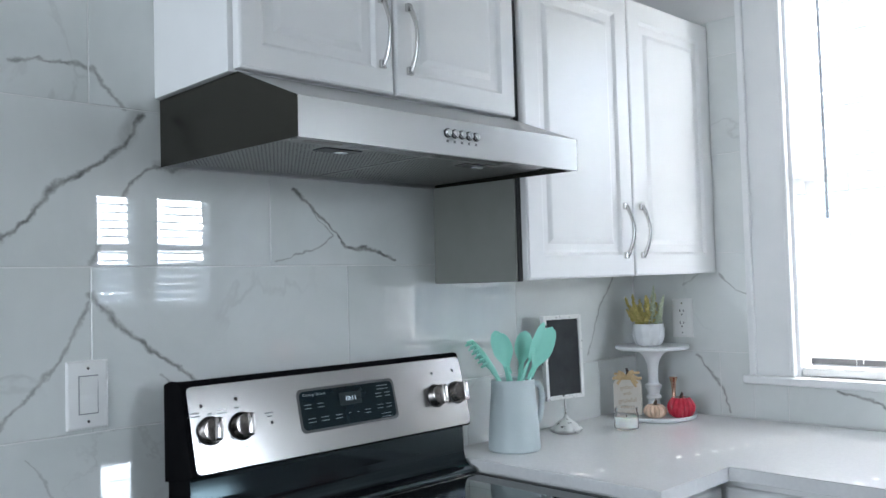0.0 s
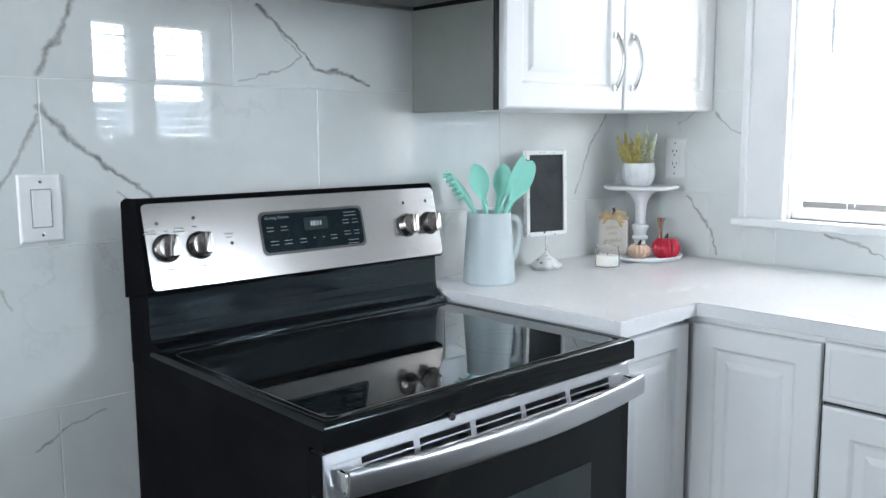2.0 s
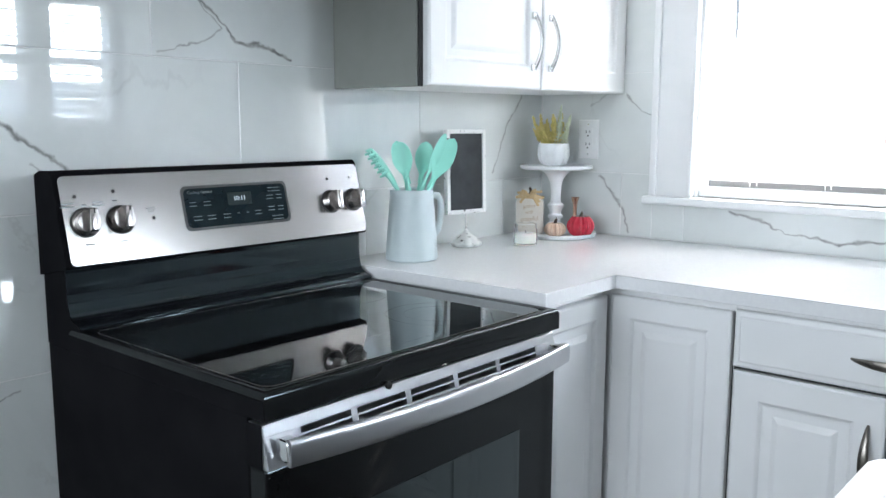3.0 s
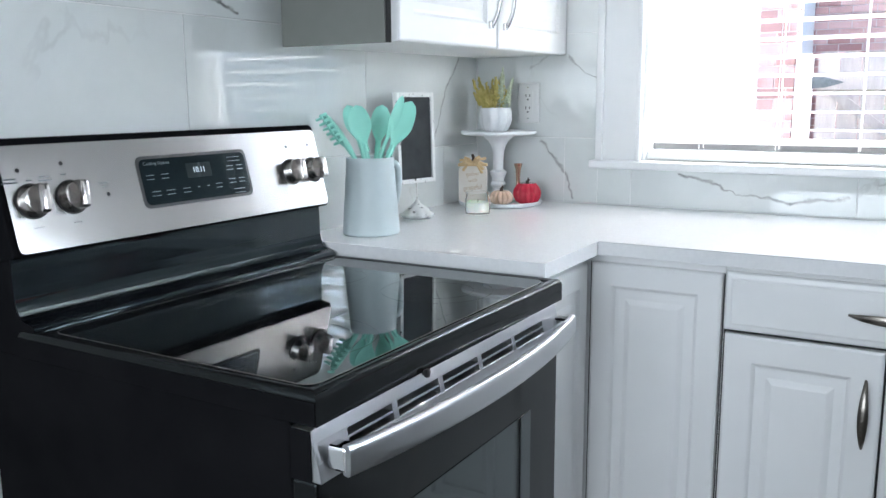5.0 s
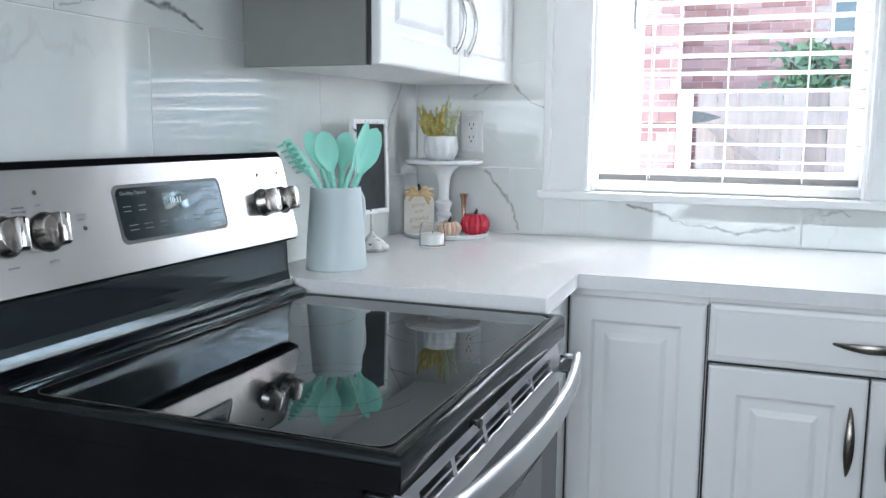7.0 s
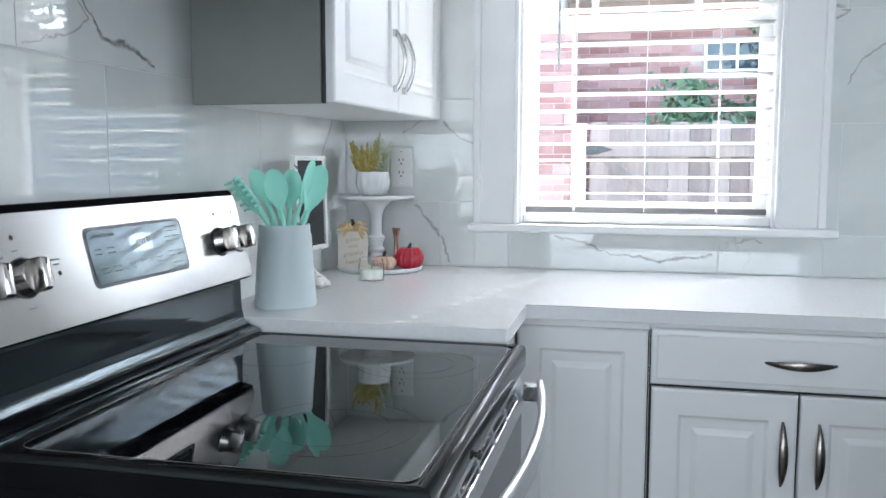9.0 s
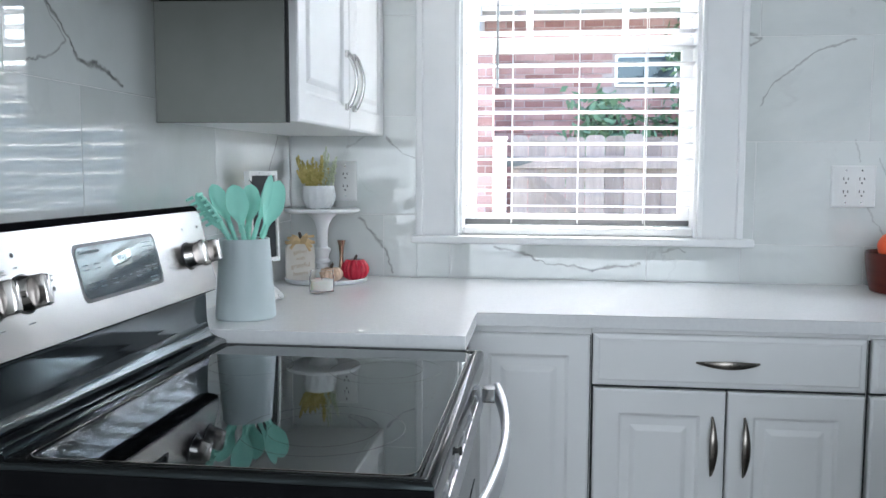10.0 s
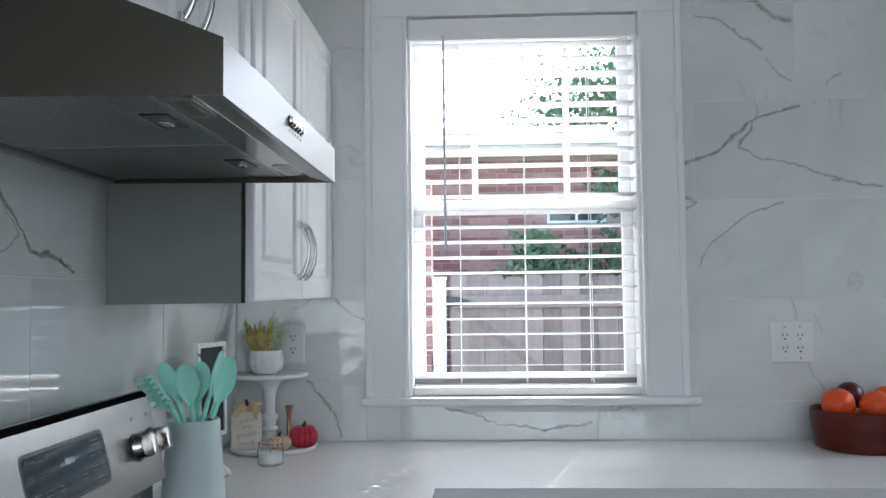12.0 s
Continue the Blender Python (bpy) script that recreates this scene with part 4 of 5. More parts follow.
box(0.690, 0.7130, RY0 + 0.06, RY1 - 0.06, 0.8062, 0.8094, bm=b)
cols = [RY0 + 0.004, RY0 + 0.072, -1.563, -1.550, -1.437, -1.424, -1.311, -1.298, -1.185, -1.172, RY1 - 0.075, RY1 - 0.004]
for y0, y1 in zip(cols[0::2], cols[1::2]):
    box(0.668, 0.7137, y0, y1, 0.795, 0.8200, bm=b)
# the vented face leans back towards its top
for v in b.verts:
    if v.co.x > 0.688:
        v.co.x -= (v.co.z - 0.7705) * 0.22
trim = part("door_trim", b, STEEL_BRIGHT, door, "stainless steel vent trim")
part("end_cap", box(0.667, 0.6995, RY0 + 0.0022, RY0 + 0.0037, 0.771, 0.8375), ENAMEL_SIDE, trim, "black end of the vent trim")
part("vent_back", box(0.668, 0.684, RY0 + 0.006, RY1 - 0.006, 0.796, 0.820), PLASTIC_SLOT, trim)
n = 28
path = []
for i in range(n + 1):
    s = i / n
    path.append((0.742 + 0.034 * (1 - (2 * s - 1) ** 2), RY0 + 0.018 + s * (RY1 - RY0 - 0.036), 0.803))
handle = part("handle", sweep(path, lambda s: (0.0080, 0.0205), 24, square=0.55), STEEL_BRIGHT, door, "bowed stainless steel oven handle", True)
for y in (RY0 + 0.030, RY1 - 0.030):
    part("handle_post", box(0.712, 0.742, y - 0.013, y + 0.013, 0.786, 0.819, 0.004), CHROME, handle)
part("latch_knob", moved(lathe([(0.004, 0), (0.004, 0.004), (0.0065, 0.005), (0.0065, 0.009), (0.003, 0.010)], 16), Matrix.Translation((0.711, -1.492, 0.845)) @ pose(0, 0, 0, 0, 90, 0)), BLACK_PLASTIC, rng, "", True)
part("storage_drawer", box(0.666, 0.704, RY0 + 0.004, RY1 - 0.004, 0.065, 0.228, 0.004), ENAMEL, rng)


# ---- wall plates ----
def outlet(x0, x1, z0, z1, gangs, label):
    ob = thing("power_outlet", label, "outlet")
    part("cover_plate", moved(nested(x1 - x0, z1 - z0, [(0, 0), (0.0, 0.003), (0.003, 0.0055), (0.006, 0.006)]), facing_south(x0, -0.0005, z0)), WHITE_PLASTIC, ob)
    for g in range(gangs):
        cx = (x0 + x1) / 2 + (g - (gangs - 1) / 2) * 0.046
        cz = (z0 + z1) / 2
        rec = part("receptacle", moved(prism([p for p in rounded(0.034, 0.068, 0.004)], 2, 0.005, 0.0078, 0.0006), facing_south(cx, -0.0005, cz)), WHITE_PLASTIC, ob)
        for dz in (-0.0195, 0.0195):
            for dx, h in ((-0.0065, 0.0045), (0.0065, 0.0036)):
                part("slot", moved(box(dx - 0.0013, dx + 0.0013, dz + 0.004 - h, dz + 0.004 + h, 0.0070, 0.0082), facing_south(cx, -0.0005, cz)), PLASTIC_SLOT, rec)
            part("ground_hole", moved(lathe([(0.0027, 0.0070), (0.0027, 0.0082), (0.001, 0.0083)], 12, (0, dz - 0.0085, 0)), facing_south(cx, -0.0005, cz)), PLASTIC_SLOT, rec)
        for dz in (-0.0485, 0.0485):
            part("screw", moved(lathe([(0.003, 0.0055), (0.003, 0.0068), (0.001, 0.0072)], 12, (0, dz, 0)), facing_south(cx, -0.0005, cz)), NICKEL, ob)


outlet(0.148, 0.222, 1.160, 1.287, 1, "white duplex power outlet on the marble tiles")
outlet(1.690, 1.819, 1.151, 1.278, 2, "white double-gang power outlet on the marble tiles")
sw = thing("light_switch", "white rocker light switch on the marble tiles", "switch")
part("cover_plate", moved(nested(0.079, 0.129, [(0, 0), (0.0, 0.003), (0.003, 0.0055), (0.006, 0.006)]), facing_x(0.0005, -1.921, 1.102)), WHITE_PLASTIC, sw)
# Grey plate drawn for the shadow line round the rocker.
part("rocker_frame", moved(box(-0.0188, 0.0188, -0.0368, 0.0368, 0.005, 0.0064, 0.0003), facing_x(0.0005, -1.8805, 1.1665)), PLASTIC_SHADE, sw)
part("rocker", moved(prism([(-0.0345, 0.0055), (0.0345, 0.0055), (0.0345, 0.0125), (0.0, 0.0080), (-0.0345, 0.0085)], 0, -0.0165, 0.0165, 0.0006), facing_x(0.0005, -1.8805, 1.1665)), WHITE_PLASTIC, sw)
for dz in (-0.050, 0.050):
    part("screw", moved(lathe([(0.003, 0.0055), (0.003, 0.0068), (0.001, 0.0072)], 12, (0, dz, 0)), facing_x(0.0005, -1.8805, 1.1665)), NICKEL, sw)

# ---- things on the counter ----
TOP = 0.9142
PC = Vector((0.142, -0.815, TOP))
pitcher = thing("ceramic_pitcher", "pale blue-grey ceramic pitcher holding mint utensils on the counter", "pitcher")


def lip(a, z):
    return 1.0 + (0.14 * math.exp(-((a - math.pi * 1.42) / 0.30) ** 2) if z > 0.165 else 0.0) * max(0, (z - 0.165) / 0.021)


prof = [(0.066, 0.0), (0.069, 0.003), (0.0695, 0.008), (0.066, 0.06), (0.0615, 0.12), (0.0575, 0.170), (0.0572, 0.183), (0.0560, 0.186), (0.0535, 0.183), (0.0535, 0.165), (0.058, 0.10), (0.062, 0.012), (0.01, 0.011)]
part("body", lathe(prof, 56, PC, flute=lip), CERAMIC_GREY, pitcher, "", True)
hd = Vector((0.22, 0.975, 0)).normalized()
path = []
for s, z in ((0.053, 0.158), (0.066, 0.166), (0.084, 0.166), (0.094, 0.152), (0.096, 0.128), (0.093, 0.098), (0.085, 0.072), (0.072, 0.058), (0.062, 0.054)):
    path.append(PC + hd * s + Vector((0, 0, z)))
part("handle", sweep(path, lambda s: (0.0095, 0.0055), 12, up=(hd.y, -hd.x, 0)), CERAMIC_GREY, pitcher, "", True)


def blade(base, tip, normal, width, bowl, power=0.60, thick=0.0042, taper=0.30, slots=False):
    """A silicone head from base to tip: widest past the middle, hollowed by bowl."""
    b = bmesh.new()
    base, tip = Vector(base), Vector(tip)
    along = tip - base
    nrm = (Vector(normal) - Vector(normal).project(along)).normalized()
    side = along.cross(nrm).normalized()
    rows, cols, layers = 18, 10, []
    for lay in (0, 1):
        grid = []
        for i in range(rows + 1):
            s = i / rows
            oval = math.sqrt(max(0.0, 1 - ((s - power) / (1.0 - power + 1e-4)) ** 2)) if s > power else 0.5 - 0.5 * math.cos(math.pi * min(1.0, s / power))
            w = width * max(taper * (1 - 0.5 * s), 0.03, oval) if s < power else width * max(0.03, oval)
            line = []
            for j in range(cols + 1):
                c = 2 * j / cols - 1
                dip = bowl * (c * c - 1) * math.sin(math.pi * s) ** 0.7
                line.append(b.verts.new(base + along * s + side * w * c + nrm * (dip + 0.006 * math.sin(math.pi * s) - lay * thick)))
            grid.append(line)
        layers.append(grid)
    f, k = layers
    for i in range(rows):
        for j in range(cols):
            if slots and 5 <= i <= 13 and j in (2, 3, 6, 7):
                continue
            b.faces.new((f[i][j], f[i][j + 1], f[i + 1][j + 1], f[i + 1][j]))
            b.faces.new((k[i][j], k[i][j + 1], k[i + 1][j + 1], k[i + 1][j]))
    for i in range(rows):
        for j in (0, cols):
            b.faces.new((f[i][j], f[i + 1][j], k[i + 1][j], k[i][j]))
    for j in range(cols):
        for i in (0, rows):
            b.faces.new((f[i][j], f[i][j + 1], k[i][j + 1], k[i][j]))
    return b


def utensil(name, label, foot, neck, tip, width, bowl, normal=(0.55, -0.8, 0.12), power=0.60, bare=False, **more):
    ob = thing(name, label, "utensil", "utensils in the pitcher")
    foot, neck, tip = (PC + Vector(p) for p in (foot, neck, tip))
    mid = foot.lerp(neck, 0.955 if bare else 0.84)
    part("shaft", sweep([foot, foot.lerp(mid, 0.5), mid], 0.0058, 10), WOOD_RED, ob, "reddish wooden handle", True)
    part("collar", sweep([mid, mid.lerp(neck, 0.6), neck, neck.lerp(tip, 0.18)], lambda s: (0.0066 - 0.001 * s, 0.0066 - 0.003 * s), 10), MINT, ob, "", True)
    part("head", blade(neck, tip, normal, width, bowl, power, **more), MINT, ob, "mint silicone head", True)
    return ob


utensil("serving_spoon", "mint silicone serving spoon with wooden handle", (0.02, 0.01, 0.014), (0.002, -0.016, 0.200), (-0.012, -0.036, 0.310), 0.0265, 0.012)
utensil("mixing_spoon", "mint silicone spoon leaning in the pitcher", (0.03, 0.00, 0.014), (-0.038, 0.020, 0.205), (-0.090, 0.034, 0.310), 0.021, 0.010)
utensil("spatula", "long mint silicone spoonula leaning in the pitcher", (-0.03, -0.02, 0.014), (0.032, 0.034, 0.190), (0.050, 0.114, 0.318), 0.0265, 0.006, (0.62, -0.72, 0.3), 0.55, True)
utensil("turner", "narrow mint silicone turner behind the spoons", (-0.02, -0.03, 0.014), (0.016, 0.034, 0.205), (0.034, 0.098, 0.332), 0.0130, 0.002, (0.8, -0.5, 0.3), 0.55)
utensil("mixing_spoon", "broad mint silicone spoon at the back of the pitcher", (0.0, -0.01, 0.014), (-0.006, 0.040, 0.200), (-0.006, 0.066, 0.310), 0.0240, 0.008)
# pasta server: a cupped head with teeth along its rim
server = thing("pasta_server", "mint silicone pasta server with thick teeth round its bowl", "utensil", "utensils in the pitcher")
f0, n0, t0 = PC + Vector((0.035, 0.02, 0.014)), PC + Vector((-0.028, -0.030, 0.192)), PC + Vector((-0.088, -0.066, 0.290))
m0 = f0.lerp(n0, 0.86)
part("shaft", sweep([f0, f0.lerp(m0, 0.5), m0], 0.0058, 10), WOOD_RED, server, "reddish wooden handle", True)
part("collar", sweep([m0, m0.lerp(n0, 0.6), n0, n0.lerp(t0, 0.2)], 0.0060, 10), MINT, server, "", True)
part("head", blade(n0, t0, (-0.45, -0.70, -0.50), 0.0260, 0.014, 0.55), MINT, server, "mint silicone head", True)
along = (t0 - n0)
nrm = Vector((-0.45, -0.70, -0.50))
nrm = (nrm - nrm.project(along)).normalized()
sd = along.cross(nrm).normalized()
for sgn in (-1, 1):
    for i in range(6):
        s = 0.36 + 0.118 * i
        root = n0 + along * s + sd * sgn * 0.0195
        tipt = root + sd * sgn * 0.006 + nrm * 0.016 + along * 0.03
        part("tooth", sweep([root, root.lerp(tipt, 0.5) + sd * sgn * 0.002, tipt], lambda q: (0.0048 - 0.0014 * q, 0.0044 - 0.0014 * q), 8), MINT, server, "", True)

# chalkboard on a stand
board = thing("chalkboard_stand", "small chalkboard in a chipped white frame on an ornate stand", "chalkboard")
A, B_ = Vector((0.078, -0.598, 0)), Vector((0.103, -0.450, 0))
uu = (B_ - A).normalized()
BM = Matrix(((uu.x, 0, uu.y, A.x), (uu.y, 0, -uu.x, A.y), (0, 1, 0, 1.010), (0, 0, 0, 1))) @ pose(0, 0, 0, -1.5, 0, 0)
bw, bh = (B_ - A).length, 0.245
part("slate", moved(box(0.010, bw - 0.010, 0.010, bh - 0.010, -0.004, 0.001), BM), CHALK, board, "black chalkboard panel")
for x0, x1, z0, z1 in ((0, 0.012, 0, bh), (bw - 0.012, bw, 0, bh), (0.012, bw - 0.012, 0, 0.012), (0.012, bw - 0.012, bh - 0.012, bh)):
    part("frame_side", moved(box(x0, x1, z0, z1, -0.010, 0.006, 0.0015), BM), WHITE_CHIPPED, board)
cm = (A + B_) / 2
part("rod", sweep([(cm.x, cm.y, 0.955), (cm.x, cm.y, 0.99), (cm.x, cm.y, 1.014)], 0.0030, 10), WHITE_CHIPPED, board)


def scallop(a, z):
    return 1.0 + 0.10 * math.cos(8 * a) * max(0.0, 1 - z / 0.035)


part("base", lathe([(0.036, 0), (0.043, 0.004), (0.044, 0.010), (0.037, 0.018), (0.029, 0.026), (0.021, 0.032), (0.014, 0.037), (0.008, 0.042), (0.006, 0.048), (0.003, 0.050)], 64, (cm.x + 0.004, cm.y - 0.004, TOP), flute=scallop), WHITE_CHIPPED, board, "ornate white distressed base", True)

# round tray and its things
tray = whole("serving_tray", lathe([(0.118, 0), (0.126, 0.003), (0.130, 0.012), (0.128, 0.0145), (0.123, 0.012), (0.118, 0.007), (0.01, 0.0065)], 72, (0.158, -0.147, TOP)), WHITE_TRAY, "round white tray in the counter corner", "tray", smooth=True)
TZ = TOP + 0.0068
stand = thing("cake_stand", "white turned wooden cake stand on the tray", "cake stand")
sc = (0.138, -0.120)
part("pedestal", lathe([(0.052, 0), (0.054, 0.006), (0.048, 0.012), (0.026, 0.022), (0.018, 0.034), (0.017, 0.044), (0.024, 0.050), (0.024, 0.056), (0.018, 0.062), (0.020, 0.074), (0.026, 0.086), (0.026, 0.092), (0.017, 0.098), (0.0155, 0.112), (0.0165, 0.138), (0.0185, 0.158), (0.023, 0.174), (0.032, 0.188), (0.044, 0.198), (0.047, 0.2055), (0.01, 0.206)], 44, (*sc, TZ)), WHITE_TRAY, stand, "", True)
part("plate", lathe([(0.050, 0.206), (0.108, 0.2062), (0.116, 0.210), (0.1175, 0.216), (0.115, 0.2195), (0.108, 0.2175), (0.01, 0.217)], 64, (*sc, TZ)), WHITE_TRAY, stand, "", True)
PZ = TZ + 0.2172
pot = thing("potted_plant", "white faceted pot of yellow and sage heather on the cake stand", "plant")


def facet(a, z):
    return 1.0 - 0.10 * max(0.0, min(1.0, (0.072 - z) / 0.03)) * abs(math.cos(6 * a + 45 * abs(z - 0.03)))


part("pot", lathe([(0.031, 0), (0.039, 0.003), (0.049, 0.018), (0.0535, 0.036), (0.0525, 0.052), (0.0495, 0.066), (0.0485, 0.072), (0.0455, 0.072), (0.0455, 0.057), (0.01, 0.056)], 60, (0.128, -0.122, PZ), flute=facet), WHITE_CERAMIC, pot, "", True)
part("moss", lathe([(0.0455, 0.054), (0.03, 0.060), (0.005, 0.062)], 24, (0.128, -0.122, PZ)), SOIL, pot, "", True)
rr = random.Random(5)


def sprig(base, tip, mat, buds):
    b = sweep([base, base.lerp(tip, 0.5) + Vector((rr.uniform(-.004, .004), rr.uniform(-.004, .004), 0)), tip], 0.0012, 5)
    for i in range(buds):
        s = 0.25 + 0.75 * i / buds
        c = base.lerp(tip, s) + Vector((rr.uniform(-1, 1), rr.uniform(-1, 1), rr.uniform(-.5, .5))) * 0.0090 * (1.2 - s)
        d = (c - base.lerp(tip, s) + Vector((0, 0, 0.004))).normalized()
        q = d.to_track_quat("Z", "Y").to_matrix().to_4x4()
        one = bmesh.new()
        bmesh.ops.create_icosphere(one, subdivisions=1, radius=1, matrix=Matrix.Translation(c) @ q @ Matrix.Diagonal((0.0027, 0.0027, 0.0052, 1)))
        b = join(b, one)
    return part("sprig", b, mat, pot, "", False)


for i in range(30):
    a = rr.uniform(0, 6.28)
    r = rr.uniform(0.0, 0.034)
    bx = Vector((0.128 - 0.010 + r * math.cos(a), -0.122 + r * math.sin(a), PZ + 0.056))
    h = rr.uniform(0.060, 0.112)
    sprig(bx, bx + Vector((math.cos(a) * 0.032 - 0.008, math.sin(a) * 0.028, h)), HEATHER, 44)
for dx, dy, h in ((0.020, 0.0, 0.138), (0.046, 0.004, 0.105), (0.032, -0.01, 0.115), (0.036, 0.012, 0.090), (0.012, 0.008, 0.120), (0.050, -0.004, 0.082)):
    bx = Vector((0.128 + dx * 0.6, -0.122 + dy, PZ + 0.056))
    sprig(bx, bx + Vector((dx * 0.6, dy, h)), SAGE, 34)

sign = thing("wooden_sign", "cream wooden jar-shaped sign with brown lettering and raffia bow", "sign")
fx = Vector((0.92, 0.39, 0))
SM = Matrix(((fx.x, 0, fx.y, 0.086 - fx.x * 0.044), (fx.y, 0, -fx.x, -0.190 - fx.y * 0.044), (0, 1, 0, TZ + 0.0005), (0, 0, 0, 1)))
o = [(0.003, 0), (0.085, 0), (0.088, 0.003), (0.088, 0.098), (0.084, 0.108), (0.072, 0.116), (0.070, 0.124), (0.018, 0.124), (0.016, 0.116), (0.004, 0.108), (0.0, 0.098), (0.0, 0.003)]
part("block", moved(prism(o, 2, -0.010, 0.010, 0.0015), SM), CREAM_WOOD, sign)
for word, size, v in (("gather", 0.017, 0.088), ("with", 0.016, 0.068), ("grateful", 0.0195, 0.046), ("hearts", 0.018, 0.022)):
    text_mesh("lettering", word, size, BROWN_INK, sign, SM @ Matrix.Translation((0.044, v, 0.0106)) @ pose(0, 0, 0, 0, 0, 6))
part("stem", moved(sweep([(0.044, 0.124, 0), (0.046, 0.136, 0.001), (0.042, 0.148, 0)], lambda s: (0.006 - 0.002 * s, 0.006 - 0.002 * s), 10), SM), DARK_STEM, sign, "", True)
for dx, dz, l in ((-0.040, 0.010, 1), (-0.045, -0.006, 1), (0.042, 0.016, 1), (0.040, -0.004, 1), (-0.030, -0.022, 1), (0.030, -0.030, 1), (0.022, 0.022, 1), (0.034, -0.018, 1), (-0.026, 0.018, 1)):
    part("raffia_strand", moved(sweep([(0.044, 0.120, 0.010), (0.044 + dx * 0.5, 0.122 + dz * 0.4 + 0.006, 0.018), (0.044 + dx, 0.120 + dz, 0.013)], lambda s: (0.0042, 0.0009), 8), SM), RAFFIA, sign)
part("raffia_band", moved(box(-0.001, 0.089, 0.1115, 0.1205, -0.0115, 0.0115, 0.002), SM), RAFFIA, sign)


def pumpkin(label, c, r, h, mat, ribs):
    ob = thing("ceramic_pumpkin", label, "pumpkin", "pumpkins on the tray")

    def rib(a, z):
        return 0.79 + 0.21 * abs(math.sin(ribs * a / 2)) ** 0.60
    prof = [(r * 0.55, 0)] + [(r * math.sin(math.pi * (0.20 + 0.68 * i / 12)) ** 0.75, h * (i / 12) ** 0.95 + 0.0005) for i in range(1, 12)] + [(r * 0.22, h * 0.93), (r * 0.05, h * 0.90)]
    part("body", lathe(prof, 72, c, flute=rib), mat, ob, "", True)
    t = Vector(c) + Vector((0, 0, h * 0.88))
    part("stem", sweep([t, t + Vector((0.001, 0, 0.008)), t + Vector((0.005, 0, 0.015)), t + Vector((0.003, 0, 0.020))], lambda s: (0.0062 - 0.0035 * s, 0.0062 - 0.0035 * s), 10), DARK_STEM, ob, "", True)


pumpkin("small cream ceramic pumpkin with dark stem on the tray", (0.184, -0.190, TZ), 0.037, 0.043, PUMPKIN_CREAM, 12)
pumpkin("glossy red ceramic pumpkin with dark stem on the tray", (0.247, -0.140, TZ), 0.044, 0.067, PUMPKIN_RED, 14)
whole("bud_vase", lathe([(0.014, 0), (0.016, 0.003), (0.013, 0.012), (0.0075, 0.035), (0.0062, 0.07), (0.0085, 0.098), (0.014, 0.116), (0.0125, 0.116), (0.007, 0.098), (0.003, 0.09)], 28, (0.190, -0.085, TZ)), COPPER, "slim copper bud vase on the tray", "vase", smooth=True)

candle = thing("jar_candle", "cream candle in a clear glass jar on the counter", "candle")
cc = (0.207, -0.385, TOP)
part("jar", lathe([(0.030, 0), (0.0345, 0.003), (0.0355, 0.010), (0.0355, 0.044), (0.033, 0.050), (0.031, 0.053), (0.0335, 0.056), (0.0335, 0.063), (0.0315, 0.064), (0.0300, 0.062), (0.0298, 0.052), (0.0325, 0.044), (0.0328, 0.006), (0.005, 0.005)], 48, cc), JAR_GLASS, candle, "clear glass jar", True)
part("wax", lathe([(0.028, 0.0056), (0.0324, 0.008), (0.0324, 0.034), (0.031, 0.0355), (0.003, 0.035)], 40, cc), WAX, candle, "cream wax", True)
part("wick", sweep([(cc[0], cc[1], TOP + 0.033), (cc[0] + 0.001, cc[1], TOP + 0.042)], 0.0009, 6), DARK_STEM, candle)

bowl = whole("fruit_bowl", lathe([(0.118, 0), (0.124, 0.003), (0.131, 0.03), (0.138, 0.08), (0.1395, 0.112), (0.137, 0.1155), (0.131, 0.112), (0.128, 0.08), (0.118, 0.016), (0.01, 0.014)], 72, (1.893, -0.150, TOP)), TERRACOTTA, "red-brown wooden bowl of oranges on the counter", "bowl", smooth=True)


def fruit(name, label, c, r, mat):
    def dent(a, z):
        return 1.0 + 0.012 * math.sin(3 * a) * math.sin(9 * z / r)
    prof = [(0.002 * r / 0.04, -0.965 * r)] + [(r * math.sin(math.pi * i / 18), -r * math.cos(math.pi * i / 18) * 0.96) for i in range(1, 18)] + [(r * 0.05, r * 0.925)]
    ob = thing(name, label, "fruit", "fruit in the bowl")
    part("skin", lathe(prof, 36, c, flute=dent), mat, ob, "", True)
    part("stem_end", lathe([(0.0035, 0), (0.003, 0.0015), (0.001, 0.002)], 8, (c[0], c[1], c[2] + r * 0.925)), DARK_STEM, ob)


FZ = TOP + 0.116
fruit("orange", "ripe orange in the wooden bowl", (1.812, -0.190, FZ + 0.018), 0.046, ORANGE)
fruit("orange", "ripe orange in the wooden bowl", (1.908, -0.215, FZ + 0.014), 0.045, ORANGE)
fruit("orange", "ripe orange in the wooden bowl", (1.975, -0.140, FZ + 0.020), 0.045, ORANGE)
fruit("orange", "ripe orange in the wooden bowl", (1.900, -0.075, FZ - 0.050), 0.045, ORANGE)
fruit("orange", "ripe orange in the wooden bowl", (1.840, -0.120, FZ - 0.055), 0.044, ORANGE)
fruit("plum", "dark plum behind the oranges", (1.872, -0.128, FZ + 0.036), 0.040, PLUM)

# ---- outside ----
whole("ground", box(-140, 140, -140, 140, -0.45, -0.30), GRASS, "lawn and yard outside", kind="structure")

pier = thing("brick_pier", "red brick pier beside the gate", "pier", kind="structure")
part("core", box(0.165, 0.395, 3.88, 4.10, -0.30, 2.30), MORTAR, pier)
bricks = {}
